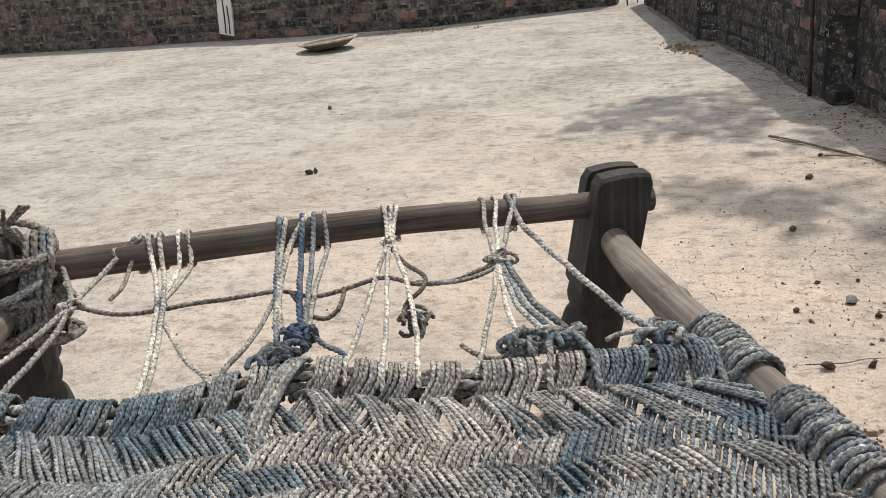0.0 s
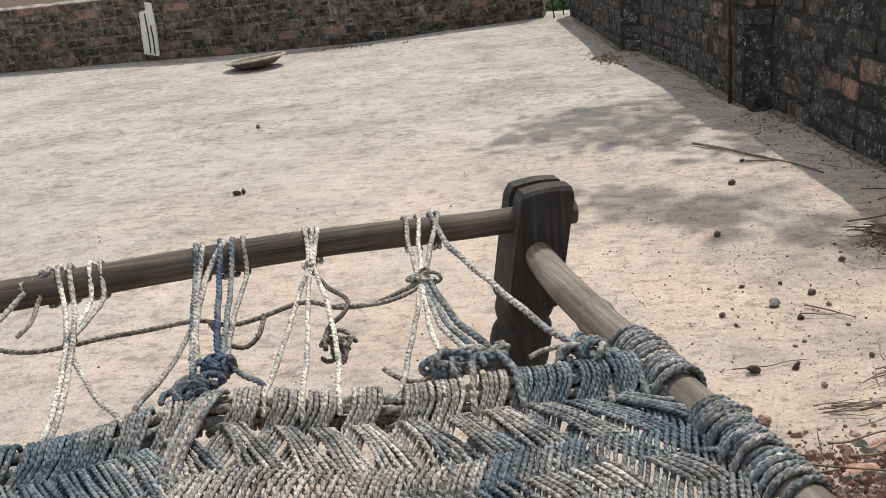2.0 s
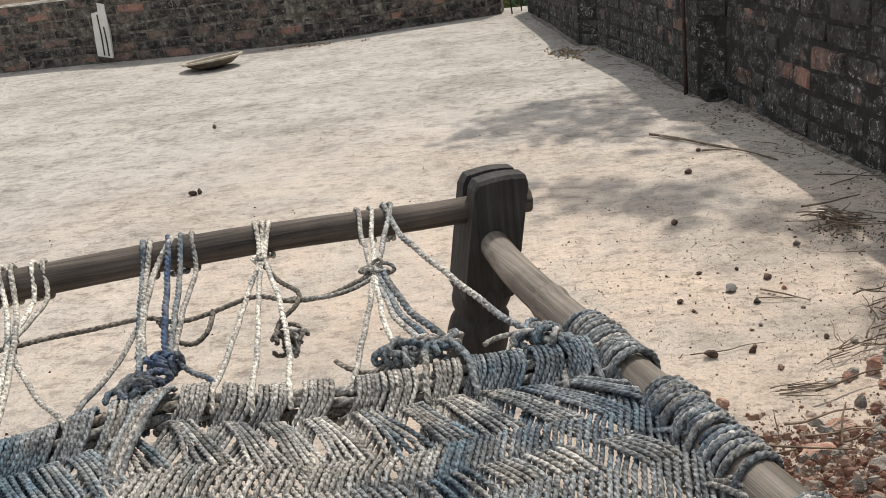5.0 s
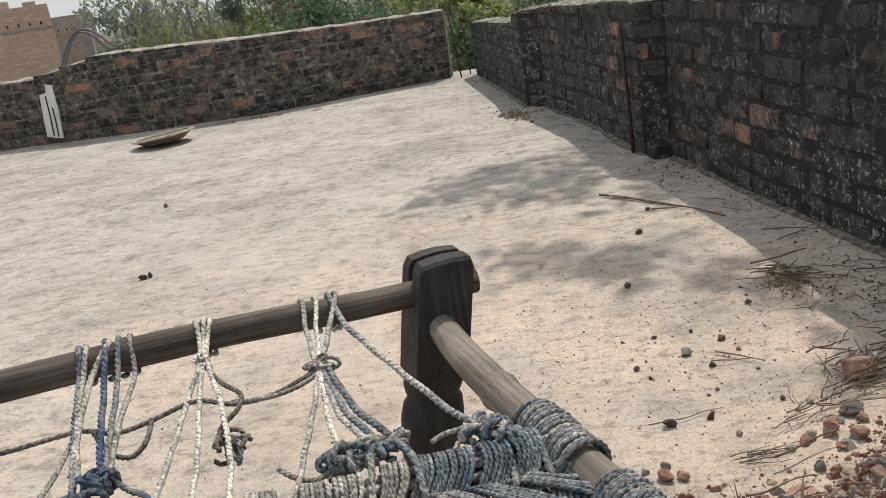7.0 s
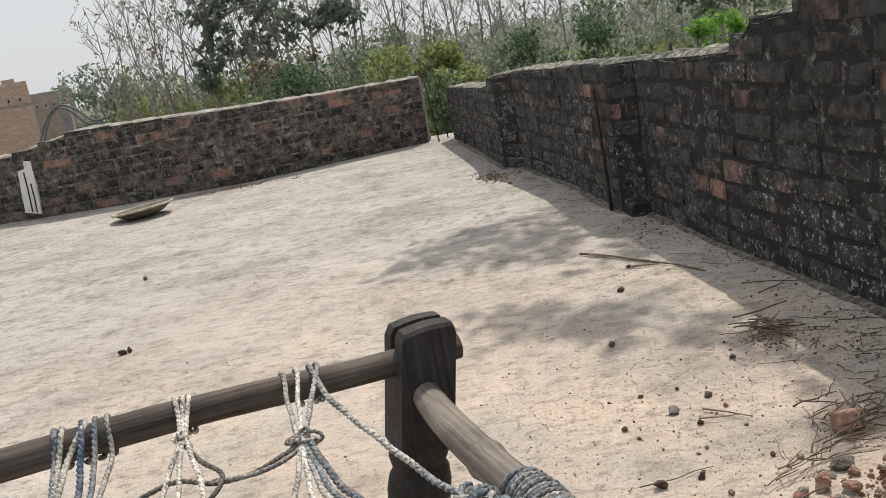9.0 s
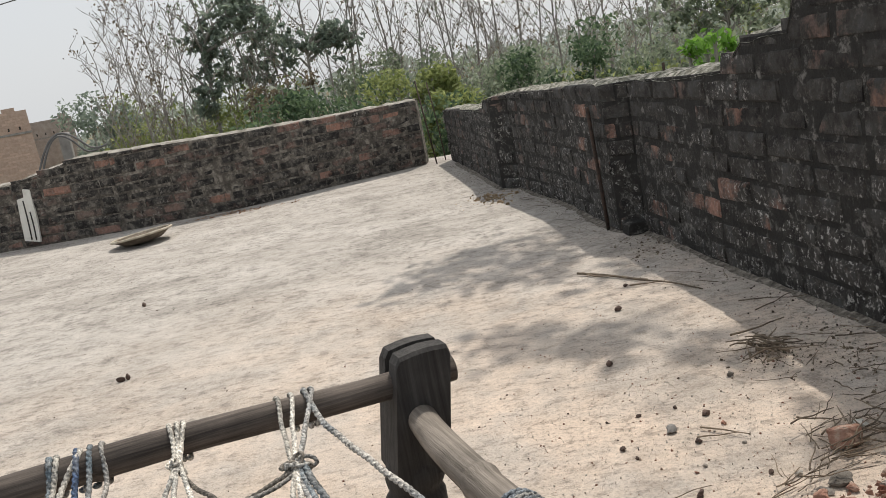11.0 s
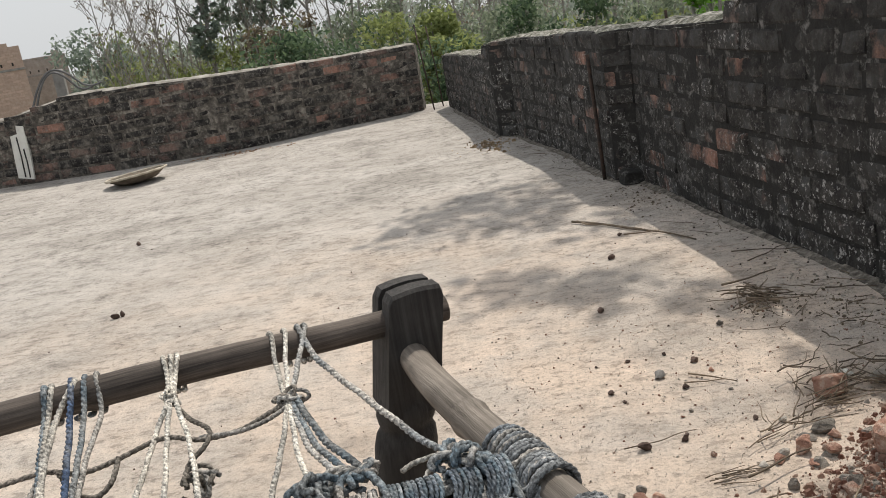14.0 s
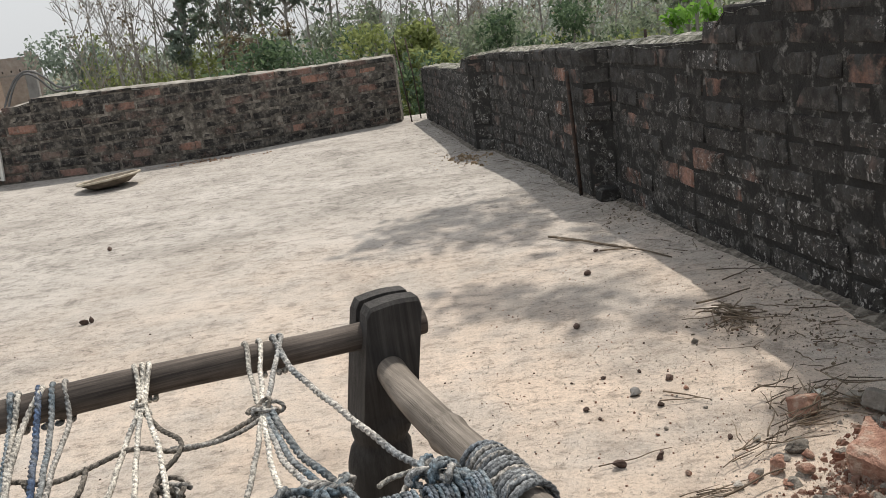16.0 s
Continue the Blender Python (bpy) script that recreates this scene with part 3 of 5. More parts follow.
EDGE_Y = [0.48, 0.474, 0.451, 0.443, 0.403, 0.378, 0.360, 0.366, 0.378, 0.390, 0.400, 0.379, 0.345, 0.31]


def edge_y(x):
    return float(np.interp(x, EDGE_X, EDGE_Y))


def side_x(y):
    """Where the bowed side rail runs."""
    return 0.006 - 0.0276 * y + 0.0255 * (1 - math.exp(-y / 0.13))


def bed_z(x, y):
    """Height of the sagging bed."""
    sag = 0.030 * math.sin(math.pi * min(max(x / COT_W, 0), 1)) * min(max((y - 0.3) / 0.5, 0), 1)
    return 0.338 - sag + 0.006 * noise.noise(Vector((x * 7, y * 7, 2)))


# the edge rope: a few strands laid together from side to side
for k in range(5):
    a = k * 1.257
    pts = [(x, edge_y(x) + 0.013 * math.cos(a + x * 9) + 0.003 * noise.noise(Vector((x * 12, k, 0))), bed_z(x, edge_y(x)) - 0.002 + 0.012 * math.sin(a + x * 9)) for x in np.linspace(-0.005, 0.99, 15)]
    rope(pts, 0.0058, M_ROPE_DARK if k == 2 else M_ROPE_GREY, "edge_rope")

# the herringbone bed: bundles that leave the edge rope together, spread out and trade places row by row
HEM, FIRST_ROW, ROW, R_BED = 0.032, 0.118, 0.045, 0.0028
hidden_v, hidden_f = [], []


def slope(way, x):
    """Sideways run of a strand for each metre towards the head end."""
    if way == 1:
        return 0.50
    return float(np.interp(x, [0.05, 0.15, 0.23, 0.4, 0.55, 0.8], [1.3, 0.75, 0.46, 0.32, 0.45, 0.42]))


def bed_rope(start, tight, wide, way, colour):
    """One strand; tight and wide are its offsets in the bundle at the edge and in the open bed."""
    ys = np.concatenate([np.arange(0.0, 0.42, 0.0055), np.arange(0.42, COT_L - 0.45, 0.02)])
    k = slope(way, start)
    run = []
    for w in ys:
        u = min(max((w - 0.05) / 0.08, 0), 1)
        x = start + tight + (wide - tight) * u * u * (3 - 2 * u) + way * k * w
        if not 0.034 <= x <= COT_W - 0.01:
            if run:
                break
            continue
        y = edge_y(x) + w
        wave = math.sin(math.pi * float(np.interp(w, [0, HEM, FIRST_ROW, FIRST_ROW + 40 * ROW], [-0.5, 0, 1, 41])))
        lift = -0.0042 * way * math.copysign(abs(wave) ** 0.5, wave)
        wob = 0.0028 * noise.noise(Vector((wide * 190 + start * 31, w * 11, way)))
        run.append((x + wob, y, bed_z(x, y) + lift + 0.0022 * noise.noise(Vector((x * 23, y * 23, way)))))
    if len(run) < 8:
        return
    x, y, z = run[0]
    e = edge_y(x)
    if y - e < 0.01:
        if way == 1:
            # over the edge rope and back beneath it
            run = [(x - 0.004, e + 0.016, z - 0.024), (x - 0.004, e - 0.013, z - 0.018), (x - 0.003, e - 0.0205, z + 0.001), (x - 0.002, e - 0.012, z + 0.0155), (x, e + 0.006, z + 0.018), (x + 0.004, e + 0.021, z + 0.010)] + run[7:]
        else:
            # up from under the edge rope
            run = [(x + 0.004, e - 0.010, z - 0.026), (x + 0.002, e + 0.006, z - 0.024), (x, e + 0.020, z - 0.011)] + run[7:]
    for end in (0, -1):
        x, y, z = run[end]
        if x < 0.06 and y - edge_y(x) > 0.02:
            sx = side_x(y)
            tail = [(sx + 0.018, y, 0.350), (sx, y + 0.003, 0.3575), (sx - 0.026, y + 0.005, 0.342), (sx - 0.030, y + 0.007, 0.318)]
            if 0.50 < y < 0.585 or 0.61 < y < 0.64 or 0.715 < y < 0.80:
                tail = [(sx + 0.034, y, 0.322), (sx + 0.026, y + 0.002, 0.306), (sx + 0.008, y + 0.004, 0.294)]
            run = tail[::-1] + run if end == 0 else run + tail
        elif x > COT_W - 0.03:
            tail = [(0.955, y, 0.368), (0.985, y + 0.004, 0.374), (1.004, y + 0.006, 0.345)]
            run = tail[::-1] + run if end == 0 else run + tail
    cut = next((i for i, q in enumerate(run) if q[1] > 0.76), len(run))
    if cut > 5:
        rope(run[:cut], R_BED * rope_rnd.uniform(0.92, 1.1), colour, "bed_rope", 0.0019, sides=12, depth=0.42, lay=7.6)
    if len(run) - cut > 3:
        v, f, _ = sweep(spline(run[max(cut - 1, 0):], 0.012), R_BED, 6)
        hidden_f.append(f + sum(map(len, hidden_v)))
        hidden_v.append(v)


PITCH = 0.048
OVER = [0.829, 0.793, 0.755, 0.716, 0.683, 0.652, 0.614, 0.567, 0.489, 0.443, 0.404, 0.356, 0.299, 0.262, 0.211, 0.173, 0.142, 0.10, 0.062]
OVER = [0.829 + PITCH * k for k in range(26, 0, -1)] + OVER + [0.062 - PITCH * k for k in range(1, 14)]
for way in (1, -1):
    for a, b in zip(OVER, OVER[1:]):
        middle = a if way == 1 else (a + b) / 2
        gap = min(a - b, PITCH * 1.25)
        each = 6 if way == 1 else 5
        for j in range(each):
            q = j - (each - 1) / 2
            tint = noise.noise(Vector((middle * 5.5, way * 3, 0))) + (0.30 if middle > 0.60 or middle < 0.18 else -0.12) + rope_rnd.uniform(-0.1, 0.1)
            bed_rope(middle, q * 0.0053 + rope_rnd.uniform(-0.0008, 0.0008), q * gap / each, way, M_ROPE_RAIL if middle < 0.16 and j % 3 else M_ROPE_BLUE if tint > 0.0 else M_ROPE_GREY)

tagged(part("bed_weave", mesh("bed_weave", np.vstack(hidden_v), np.vstack(hidden_f), M_ROPE_GREY, True), cot), kind="stuff")

# turns round the side rail
for y0, n in ((0.402, 18), (0.585, 11), (0.655, 3), (0.69, 7), (0.80, 9), (0.90, 10), (1.05, 12)):
    for k in range(n):
        y = y0 + k * 0.0069 + rope_rnd.uniform(-0.002, 0.002)
        slant = rope_rnd.uniform(0.004, 0.024)
        r = 0.0298 + rope_rnd.uniform(0, 0.003)
        pts = [(side_x(y) + r * math.sin(a), y + slant * (a + 1.6) / 4, 0.325 + r * math.cos(a) * 1.0) for a in np.linspace(-2.2, 2.0, 9)]
        pts.append((side_x(y) + 0.055, y + slant * 1.4 + 0.01, 0.318))
        rope(pts, 0.0036, M_ROPE_GREY if (k + n) % 4 == 0 else M_ROPE_RAIL, "rail_wrap")

# lacing from the bed to the foot rail


def over_rail(x, y=0.0):
    z = rail_z(x)
    return [(x + 0.004, y + 0.020, z - 0.022), (x, y - 0.005, z - 0.028), (x, y - 0.028, z - 0.006), (x, y - 0.018, z + 0.021), (x, y + 0.010, z + 0.026)]


def lace(x, pts, r=0.0052, material=None, drop=True):
    run = (over_rail(x) if drop else []) + pts
    rope(run, r * 0.72, material or M_ROPE_PALE, "lacing_rope")


lace(0.745, [(0.736, 0.058, 0.389), (0.718, 0.168, 0.376), (0.714, 0.297, 0.358), (0.716, 0.40, 0.350), (0.715, 0.425, 0.332)])
lace(0.729, [(0.722, 0.062, 0.389), (0.709, 0.169, 0.378), (0.706, 0.298, 0.358), (0.707, 0.40, 0.350), (0.706, 0.42, 0.332)])
lace(0.685, [(0.684, 0.046, 0.384), (0.699, 0.118, 0.379), (0.714, 0.166, 0.371), (0.694, 0.238, 0.364), (0.665, 0.31, 0.356), (0.634, 0.372, 0.356), (0.628, 0.392, 0.338)], 0.0048)
lace(0.70, [(0.702, 0.046, 0.384), (0.711, 0.118, 0.377), (0.718, 0.166, 0.370)], 0.0048)
lace(0.760, [(0.778, 0.005, 0.412), (0.829, 0.097, 0.385), (0.841, 0.133, 0.380), (0.876, 0.202, 0.369), (0.91, 0.26, 0.363), (0.97, 0.33, 0.36)], 0.0056, M_ROPE_GREY)
lace(0.895, [(0.872, 0.03, 0.40), (0.845, 0.12, 0.382), (0.847, 0.196, 0.371), (0.866, 0.268, 0.362), (0.88, 0.333, 0.358), (0.885, 0.36, 0.338)], 0.0056, M_ROPE_GREY)
lace(0, [(0.762, 0.010, 0.41), (0.772, 0.034, 0.394), (0.781, 0.075, 0.377), (0.799, 0.095, 0.366)], 0.0046, M_ROPE_DARK, False)
cordage = [(0.84, 0.133, 0.380), (0.78, 0.158, 0.370), (0.717, 0.170, 0.370), (0.648, 0.164, 0.370), (0.553, 0.161, 0.368), (0.497, 0.186, 0.362), (0.408, 0.174, 0.372), (0.355, 0.199, 0.364), (0.306, 0.199, 0.361), (0.262, 0.185, 0.368), (0.233, 0.185, 0.372)]
rope(cordage, 0.0034, M_ROPE_DARK, "cross_cord")
rope([(0.36, 0.195, 0.366), (0.31, 0.205, 0.362), (0.27, 0.198, 0.364), (0.24, 0.19, 0.370)], 0.0032, M_ROPE_GREY, "cross_cord")
rope([(0.535, 0.165, 0.366), (0.515, 0.21, 0.352), (0.49, 0.24, 0.352), (0.472, 0.236, 0.360), (0.462, 0.205, 0.367), (0.458, 0.190, 0.372)], 0.0034, M_ROPE_DARK, "cross_cord")
lace(0.545, [(0.550, 0.041, 0.392), (0.553, 0.145, 0.377), (0.553, 0.30, 0.357)], 0.006, M_ROPE_BLUE)
lace(0.535, [(0.545, 0.05, 0.392), (0.549, 0.15, 0.38), (0.548, 0.28, 0.36)], 0.0055)
lace(0.505, [(0.531, 0.046, 0.396), (0.545, 0.147, 0.381), (0.556, 0.264, 0.36)], 0.006)
lace(0.508, [(0.517, 0.10, 0.386), (0.521, 0.185, 0.373), (0.522, 0.275, 0.361)], 0.006, M_ROPE_DEEP)
lace(0.490, [(0.499, 0.075, 0.387), (0.509, 0.189, 0.372), (0.517, 0.287, 0.359)], 0.0055, M_ROPE_BLUE)
lace(0.474, [(0.476, 0.054, 0.384), (0.496, 0.161, 0.374), (0.511, 0.275, 0.359)], 0.005, M_ROPE_GREY)
lace(0, [(0.552, 0.165, 0.372), (0.562, 0.212, 0.367), (0.589, 0.293, 0.358), (0.615, 0.360, 0.358), (0.619, 0.384, 0.338)], 0.0048, M_ROPE_GREY, False)
lace(0, [(0.512, 0.289, 0.36), (0.49, 0.32, 0.352), (0.476, 0.337, 0.351), (0.466, 0.36, 0.350)], 0.005, M_ROPE_DEEP, False)
lace(0.379, [(0.380, 0.03, 0.402), (0.384, 0.078, 0.388), (0.391, 0.10, 0.383), (0.424, 0.213, 0.367), (0.458, 0.341, 0.353), (0.470, 0.376, 0.353), (0.474, 0.40, 0.335)], 0.005)
lace(0.368, [(0.374, 0.03, 0.402), (0.380, 0.078, 0.389), (0.386, 0.10, 0.383), (0.402, 0.22, 0.366), (0.416, 0.328, 0.354), (0.427, 0.405, 0.354), (0.430, 0.43, 0.336)], 0.005)
lace(0.359, [(0.368, 0.03, 0.402), (0.377, 0.078, 0.388), (0.377, 0.10, 0.383), (0.371, 0.197, 0.369), (0.375, 0.313, 0.355), (0.386, 0.412, 0.353), (0.389, 0.435, 0.336)], 0.005)
lace(0, [(0.383, 0.085, 0.383), (0.365, 0.140, 0.374), (0.345, 0.185, 0.369), (0.352, 0.215, 0.364), (0.378, 0.235, 0.352), (0.388, 0.262, 0.335)], 0.0046, M_ROPE_DARK, False)
lace(0.219, [(0.228, 0.061, 0.390), (0.237, 0.171, 0.376), (0.240, 0.195, 0.370), (0.278, 0.313, 0.354), (0.310, 0.412, 0.350), (0.322, 0.442, 0.340)], 0.005)
lace(0.197, [(0.213, 0.066, 0.390), (0.231, 0.172, 0.377), (0.236, 0.196, 0.370), (0.253, 0.319, 0.353), (0.246, 0.392, 0.350)], 0.005)
lace(0.166, [(0.194, 0.072, 0.388), (0.227, 0.173, 0.376), (0.232, 0.197, 0.369), (0.236, 0.297, 0.356), (0.222, 0.372, 0.352)], 0.0055, M_ROPE_GREY)
lace(0, [(0.224, 0.172, 0.374), (0.222, 0.21, 0.370), (0.214, 0.297, 0.358), (0.196, 0.38, 0.356), (0.19, 0.42, 0.356)], 0.0066, M_ROPE_BLUE, False)
lace(0, [(0.228, 0.172, 0.372), (0.230, 0.21, 0.368), (0.226, 0.297, 0.355), (0.210, 0.38, 0.353)], 0.0060, M_ROPE_BLUE, False)
lace(0.175, [(0.170, 0.079, 0.384), (0.145, 0.215, 0.369), (0.112, 0.352, 0.352), (0.096, 0.405, 0.350)], 0.0062, M_ROPE_GREY)


def knot(c, size, strands, r, material, seed, name="knot"):
    """Loops drawn together round a centre."""
    rnd = random.Random(seed)
    r *= 0.58
    for k in range(int(strands * 1.8) + 1):
        n = 7
        q = Euler((rnd.gauss(1.4, 0.5), rnd.gauss(0, 0.5), rnd.uniform(0, 3))).to_matrix()
        mid = Vector((rnd.gauss(0, 0.38), rnd.gauss(0, 0.38), rnd.gauss(0, 0.25)))
        wide, span = rnd.uniform(0.45, 0.95), rnd.uniform(3.4, 5.6)
        pts = []
        for a in np.linspace(0, span, n):
            v = mid + q @ Vector((math.cos(a) * wide, math.sin(a) * wide * 0.8, 0.35 * math.sin(1.5 * a)))
            pts.append((c[0] + v.x * size[0], c[1] + v.y * size[1], c[2] + v.z * size[2]))
        rope(pts, r, material[k % len(material)] if isinstance(material, tuple) else material, name)


knot((0.714, 0.168, 0.373), (0.012, 0.010, 0.010), 2, 0.0045, M_ROPE_GREY, 1)
knot((0.840, 0.135, 0.379), (0.014, 0.014, 0.012), 3, 0.005, M_ROPE_GREY, 2)
knot((0.770, 0.012, 0.412), (0.016, 0.014, 0.012), 3, 0.005, M_ROPE_GREY, 3)
knot((0.381, 0.076, 0.387), (0.013, 0.013, 0.012), 3, 0.0046, M_ROPE_PALE, 4)
knot((0.232, 0.178, 0.372), (0.020, 0.011, 0.012), 4, 0.0048, (M_ROPE_DARK, M_ROPE_GREY), 5)
knot((0.374, 0.262, 0.338), (0.022, 0.020, 0.018), 5, 0.0055, (M_ROPE_DARK, M_ROPE_DARK, M_ROPE_GREY), 6)
knot((0.524, 0.292, 0.356), (0.020, 0.018, 0.016), 5, 0.0065, M_ROPE_DEEP, 7)
knot((0.548, 0.346, 0.353), (0.024, 0.022, 0.020), 7, 0.0070, (M_ROPE_DEEP, M_ROPE_BLUE, M_ROPE_DEEP), 8)
knot((0.252, 0.405, 0.352), (0.026, 0.020, 0.018), 5, 0.0072, M_ROPE_BLUE, 9)
knot((0.210, 0.405, 0.352), (0.026, 0.020, 0.016), 5, 0.0072, (M_ROPE_BLUE, M_ROPE_GREY), 10)
knot((0.091, 0.428, 0.350), (0.024, 0.020, 0.018), 6, 0.0072, (M_ROPE_GREY, M_ROPE_BLUE), 11)
knot((0.066, 0.452, 0.345), (0.020, 0.022, 0.020), 4, 0.0070, M_ROPE_BLUE, 12)
for pts, r, m_ in (
    ([(0.20, 0.40, 0.36), (0.19, 0.435, 0.362), (0.187, 0.465, 0.358), (0.19, 0.50, 0.335)], 0.0066, M_ROPE_BLUE),
    ([(0.23, 0.42, 0.36), (0.232, 0.445, 0.362), (0.243, 0.478, 0.345), (0.245, 0.49, 0.335)], 0.0062, M_ROPE_GREY),
    ([(0.262, 0.405, 0.352), (0.29, 0.410, 0.346), (0.312, 0.395, 0.348), (0.328, 0.372, 0.352)], 0.0050, M_ROPE_DARK),
    ([(0.265, 0.41, 0.348), (0.285, 0.42, 0.344), (0.305, 0.415, 0.345)], 0.0055, M_ROPE_GREY),
    ([(0.095, 0.41, 0.352), (0.118, 0.405, 0.350), (0.135, 0.40, 0.347), (0.152, 0.402, 0.343)], 0.0050, M_ROPE_PALE),
    ([(0.10, 0.415, 0.350), (0.12, 0.418, 0.344), (0.132, 0.428, 0.338)], 0.0045, M_ROPE_PALE),
    ([(0.088, 0.44, 0.356), (0.086, 0.47, 0.352), (0.09, 0.50, 0.340), (0.10, 0.53, 0.336)], 0.0062, M_ROPE_GREY),
    ([(0.07, 0.44, 0.355), (0.05, 0.475, 0.352), (0.055, 0.51, 0.345), (0.06, 0.54, 0.335)], 0.0066, M_ROPE_BLUE),
):
    rope(pts, r * 0.64, m_, "loose_rope")
# strands drawn from the big knot down into the bed
for k in range(4):
    o = 0.0062 * k
    rope([(0.530 - o, 0.350 + o * 0.3, 0.352), (0.537 - o, 0.366, 0.361), (0.556 - o, 0.405 + o * 0.3, 0.359), (0.576 - o, 0.445 + o * 0.3, 0.345), (0.592 - o, 0.475 + o * 0.3, 0.326)], 0.0034, M_ROPE_BLUE if k % 3 == 0 else M_ROPE_GREY, "loose_rope")

# the tangle bound round the far leg
for k in range(16):
    z = 0.285 + 0.0105 * k
    rr = 0.066 + 0.008 * math.sin(k * 2.1)
    pts = [(0.955 + rr * math.cos(a) + rope_rnd.uniform(-0.006, 0.006), 0.0 + rr * math.sin(a) + rope_rnd.uniform(-0.006, 0.006), z + 0.018 * math.sin(a + k) + rope_rnd.uniform(-0.004, 0.004)) for a in np.linspace(k, k + 5.9, 10)]
    rope(pts, 0.0060, (M_ROPE_DARK, M_ROPE_GREY, M_ROPE_DARK)[k % 3], "leg_binding")
for k in range(9):
    x = 0.925 - 0.012 * (k % 4)
    pts = [(x + 0.01, -0.035, 0.39), (x, -0.012, 0.44 + rope_rnd.uniform(-0.01, 0.012)), (x - 0.006, 0.035, 0.42), (x + 0.01, 0.055, 0.36), (x + rope_rnd.uniform(0, 0.05), 0.05, 0.31)]
    rope(pts, 0.0056, (M_ROPE_GREY, M_ROPE_DARK, M_ROPE_BLUE)[k % 3], "leg_binding")
for k in range(6):
    a = rope_rnd.uniform(-0.6, 1.2)
    rope([(0.93, 0.0, 0.435), (0.925 + 0.02 * math.cos(a), 0.01, 0.465), (0.915 + 0.05 * math.sin(a), 0.02, 0.475 + 0.03 * math.cos(a))], 0.0032, M_ROPE_DARK, "frayed_end")

# ---- things on the terrace ----


def basin(x, y, z, r, tilt):
    """A shallow mason's pan with a rolled rim, tipped a little."""
    root = tagged(empty("mason_pan", pose(x, y, z, tilt[0], tilt[1], 20)), "shallow cement-crusted mason's pan on the terrace floor", "pan")
    prof = [(0.0, 0.004), (0.45 * r, 0.0), (0.62 * r, 0.006), (0.86 * r, 0.036), (0.97 * r, 0.053), (1.0 * r, 0.058), (1.02 * r, 0.056), (1.0 * r, 0.052), (0.955 * r, 0.053), (0.85 * r, 0.041), (0.60 * r, 0.012), (0.0, 0.009)]
    part("bowl", lathe("bowl", prof[1:-1], M_PAN, 48), root)
    t = [(1.005 * r * math.cos(a), 1.005 * r * math.sin(a), 0.056) for a in np.linspace(0, 2 * math.pi, 60)]
    part("rim", tube("rim", t, 0.0085, M_PAN_RIM, 8), root)
    return root


basin(-2.16, 6.22, 0.012, 0.215, (-3.5, -4))

# whitewashed board leaning on the low wall
board = tagged(empty("board", pose(-3.39, 7.17, 0.04, -6, 0, -2)), "broken whitewashed board leaning on the low wall", "board")
bm = bmesh.new()
outline = [(-0.075, 0.03), (0.055, 0.0), (0.068, 0.20), (0.062, 0.44), (0.002, 0.455), (-0.002, 0.385), (-0.062, 0.375), (-0.07, 0.2)]
fa = [bm.verts.new((u, -0.012, w)) for u, w in outline]
fb = [bm.verts.new((u, 0.012, w)) for u, w in outline]
bm.faces.new(fa)
bm.faces.new(fb[::-1])
for k in range(len(outline)):
    n = (k + 1) % len(outline)
    bm.faces.new((fa[n], fa[k], fb[k], fb[n]))
bmesh.ops.recalc_face_normals(bm, faces=bm.faces)
part("panel", bm_mesh("panel", bm, M_BOARD), board)
# Each gap is a dark strip on the face, coloured as its inner shade.
for u, w0, w1 in ((-0.012, 0.03, 0.36), (0.026, 0.02, 0.26)):
    part("slot_shade", tube("slot_shade", [(u, -0.014, w0), (u + 0.004, -0.014, (w0 + w1) / 2), (u, -0.014, w1)], 0.0055, M_SLOT_SHADE, 6), board, "dark strip for the shade in a gap of the board")

# iron rod by the side wall
tagged(part("iron_rod", tube("iron_rod", [(0.738, 3.845, -0.01), (0.733, 3.85, 0.2), (0.729, 3.858, 0.4), (0.725, 3.862, 0.555)], 0.0085, M_IRON, 10)), "rusty iron rod standing against the black brick wall", "rod")
tagged(part("iron_rod", tube("iron_rod", [(0.985, 3.52, 0.63), (0.985, 3.52, 0.70)], 0.006, M_IRON, 8)), "short rusty rod end in the wall top", "rod")
tagged(part("bamboo_stick", tube("bamboo_stick", [(0.03, 7.72, 0.0), (0.0, 7.80, 0.35), (-0.03, 7.86, 0.75)], 0.0065, M_IRON, 8)), "dark thin stick standing in the gap between the walls", "stick")
tagged(part("bamboo_stick", tube("bamboo_stick", [(0.12, 7.9, -0.1), (0.10, 7.95, 0.35), (0.07, 8.0, 0.72)], 0.0055, M_IRON, 8)), "dark thin stick standing in the gap between the walls", "stick")

rub = random.Random(77)


def lump(name, x, y, size, material, label, category, seed, z=0.0, turn=0.0, rough=0.3):
    ob = part(name, rock(name, size, material, seed, rough, 3 if max(size) > 0.04 else 2))
    ob.matrix_world = pose(x, y, z + floor_z(x, y) - 0.001, 0, 0, turn)
    return tagged(ob, label, category)


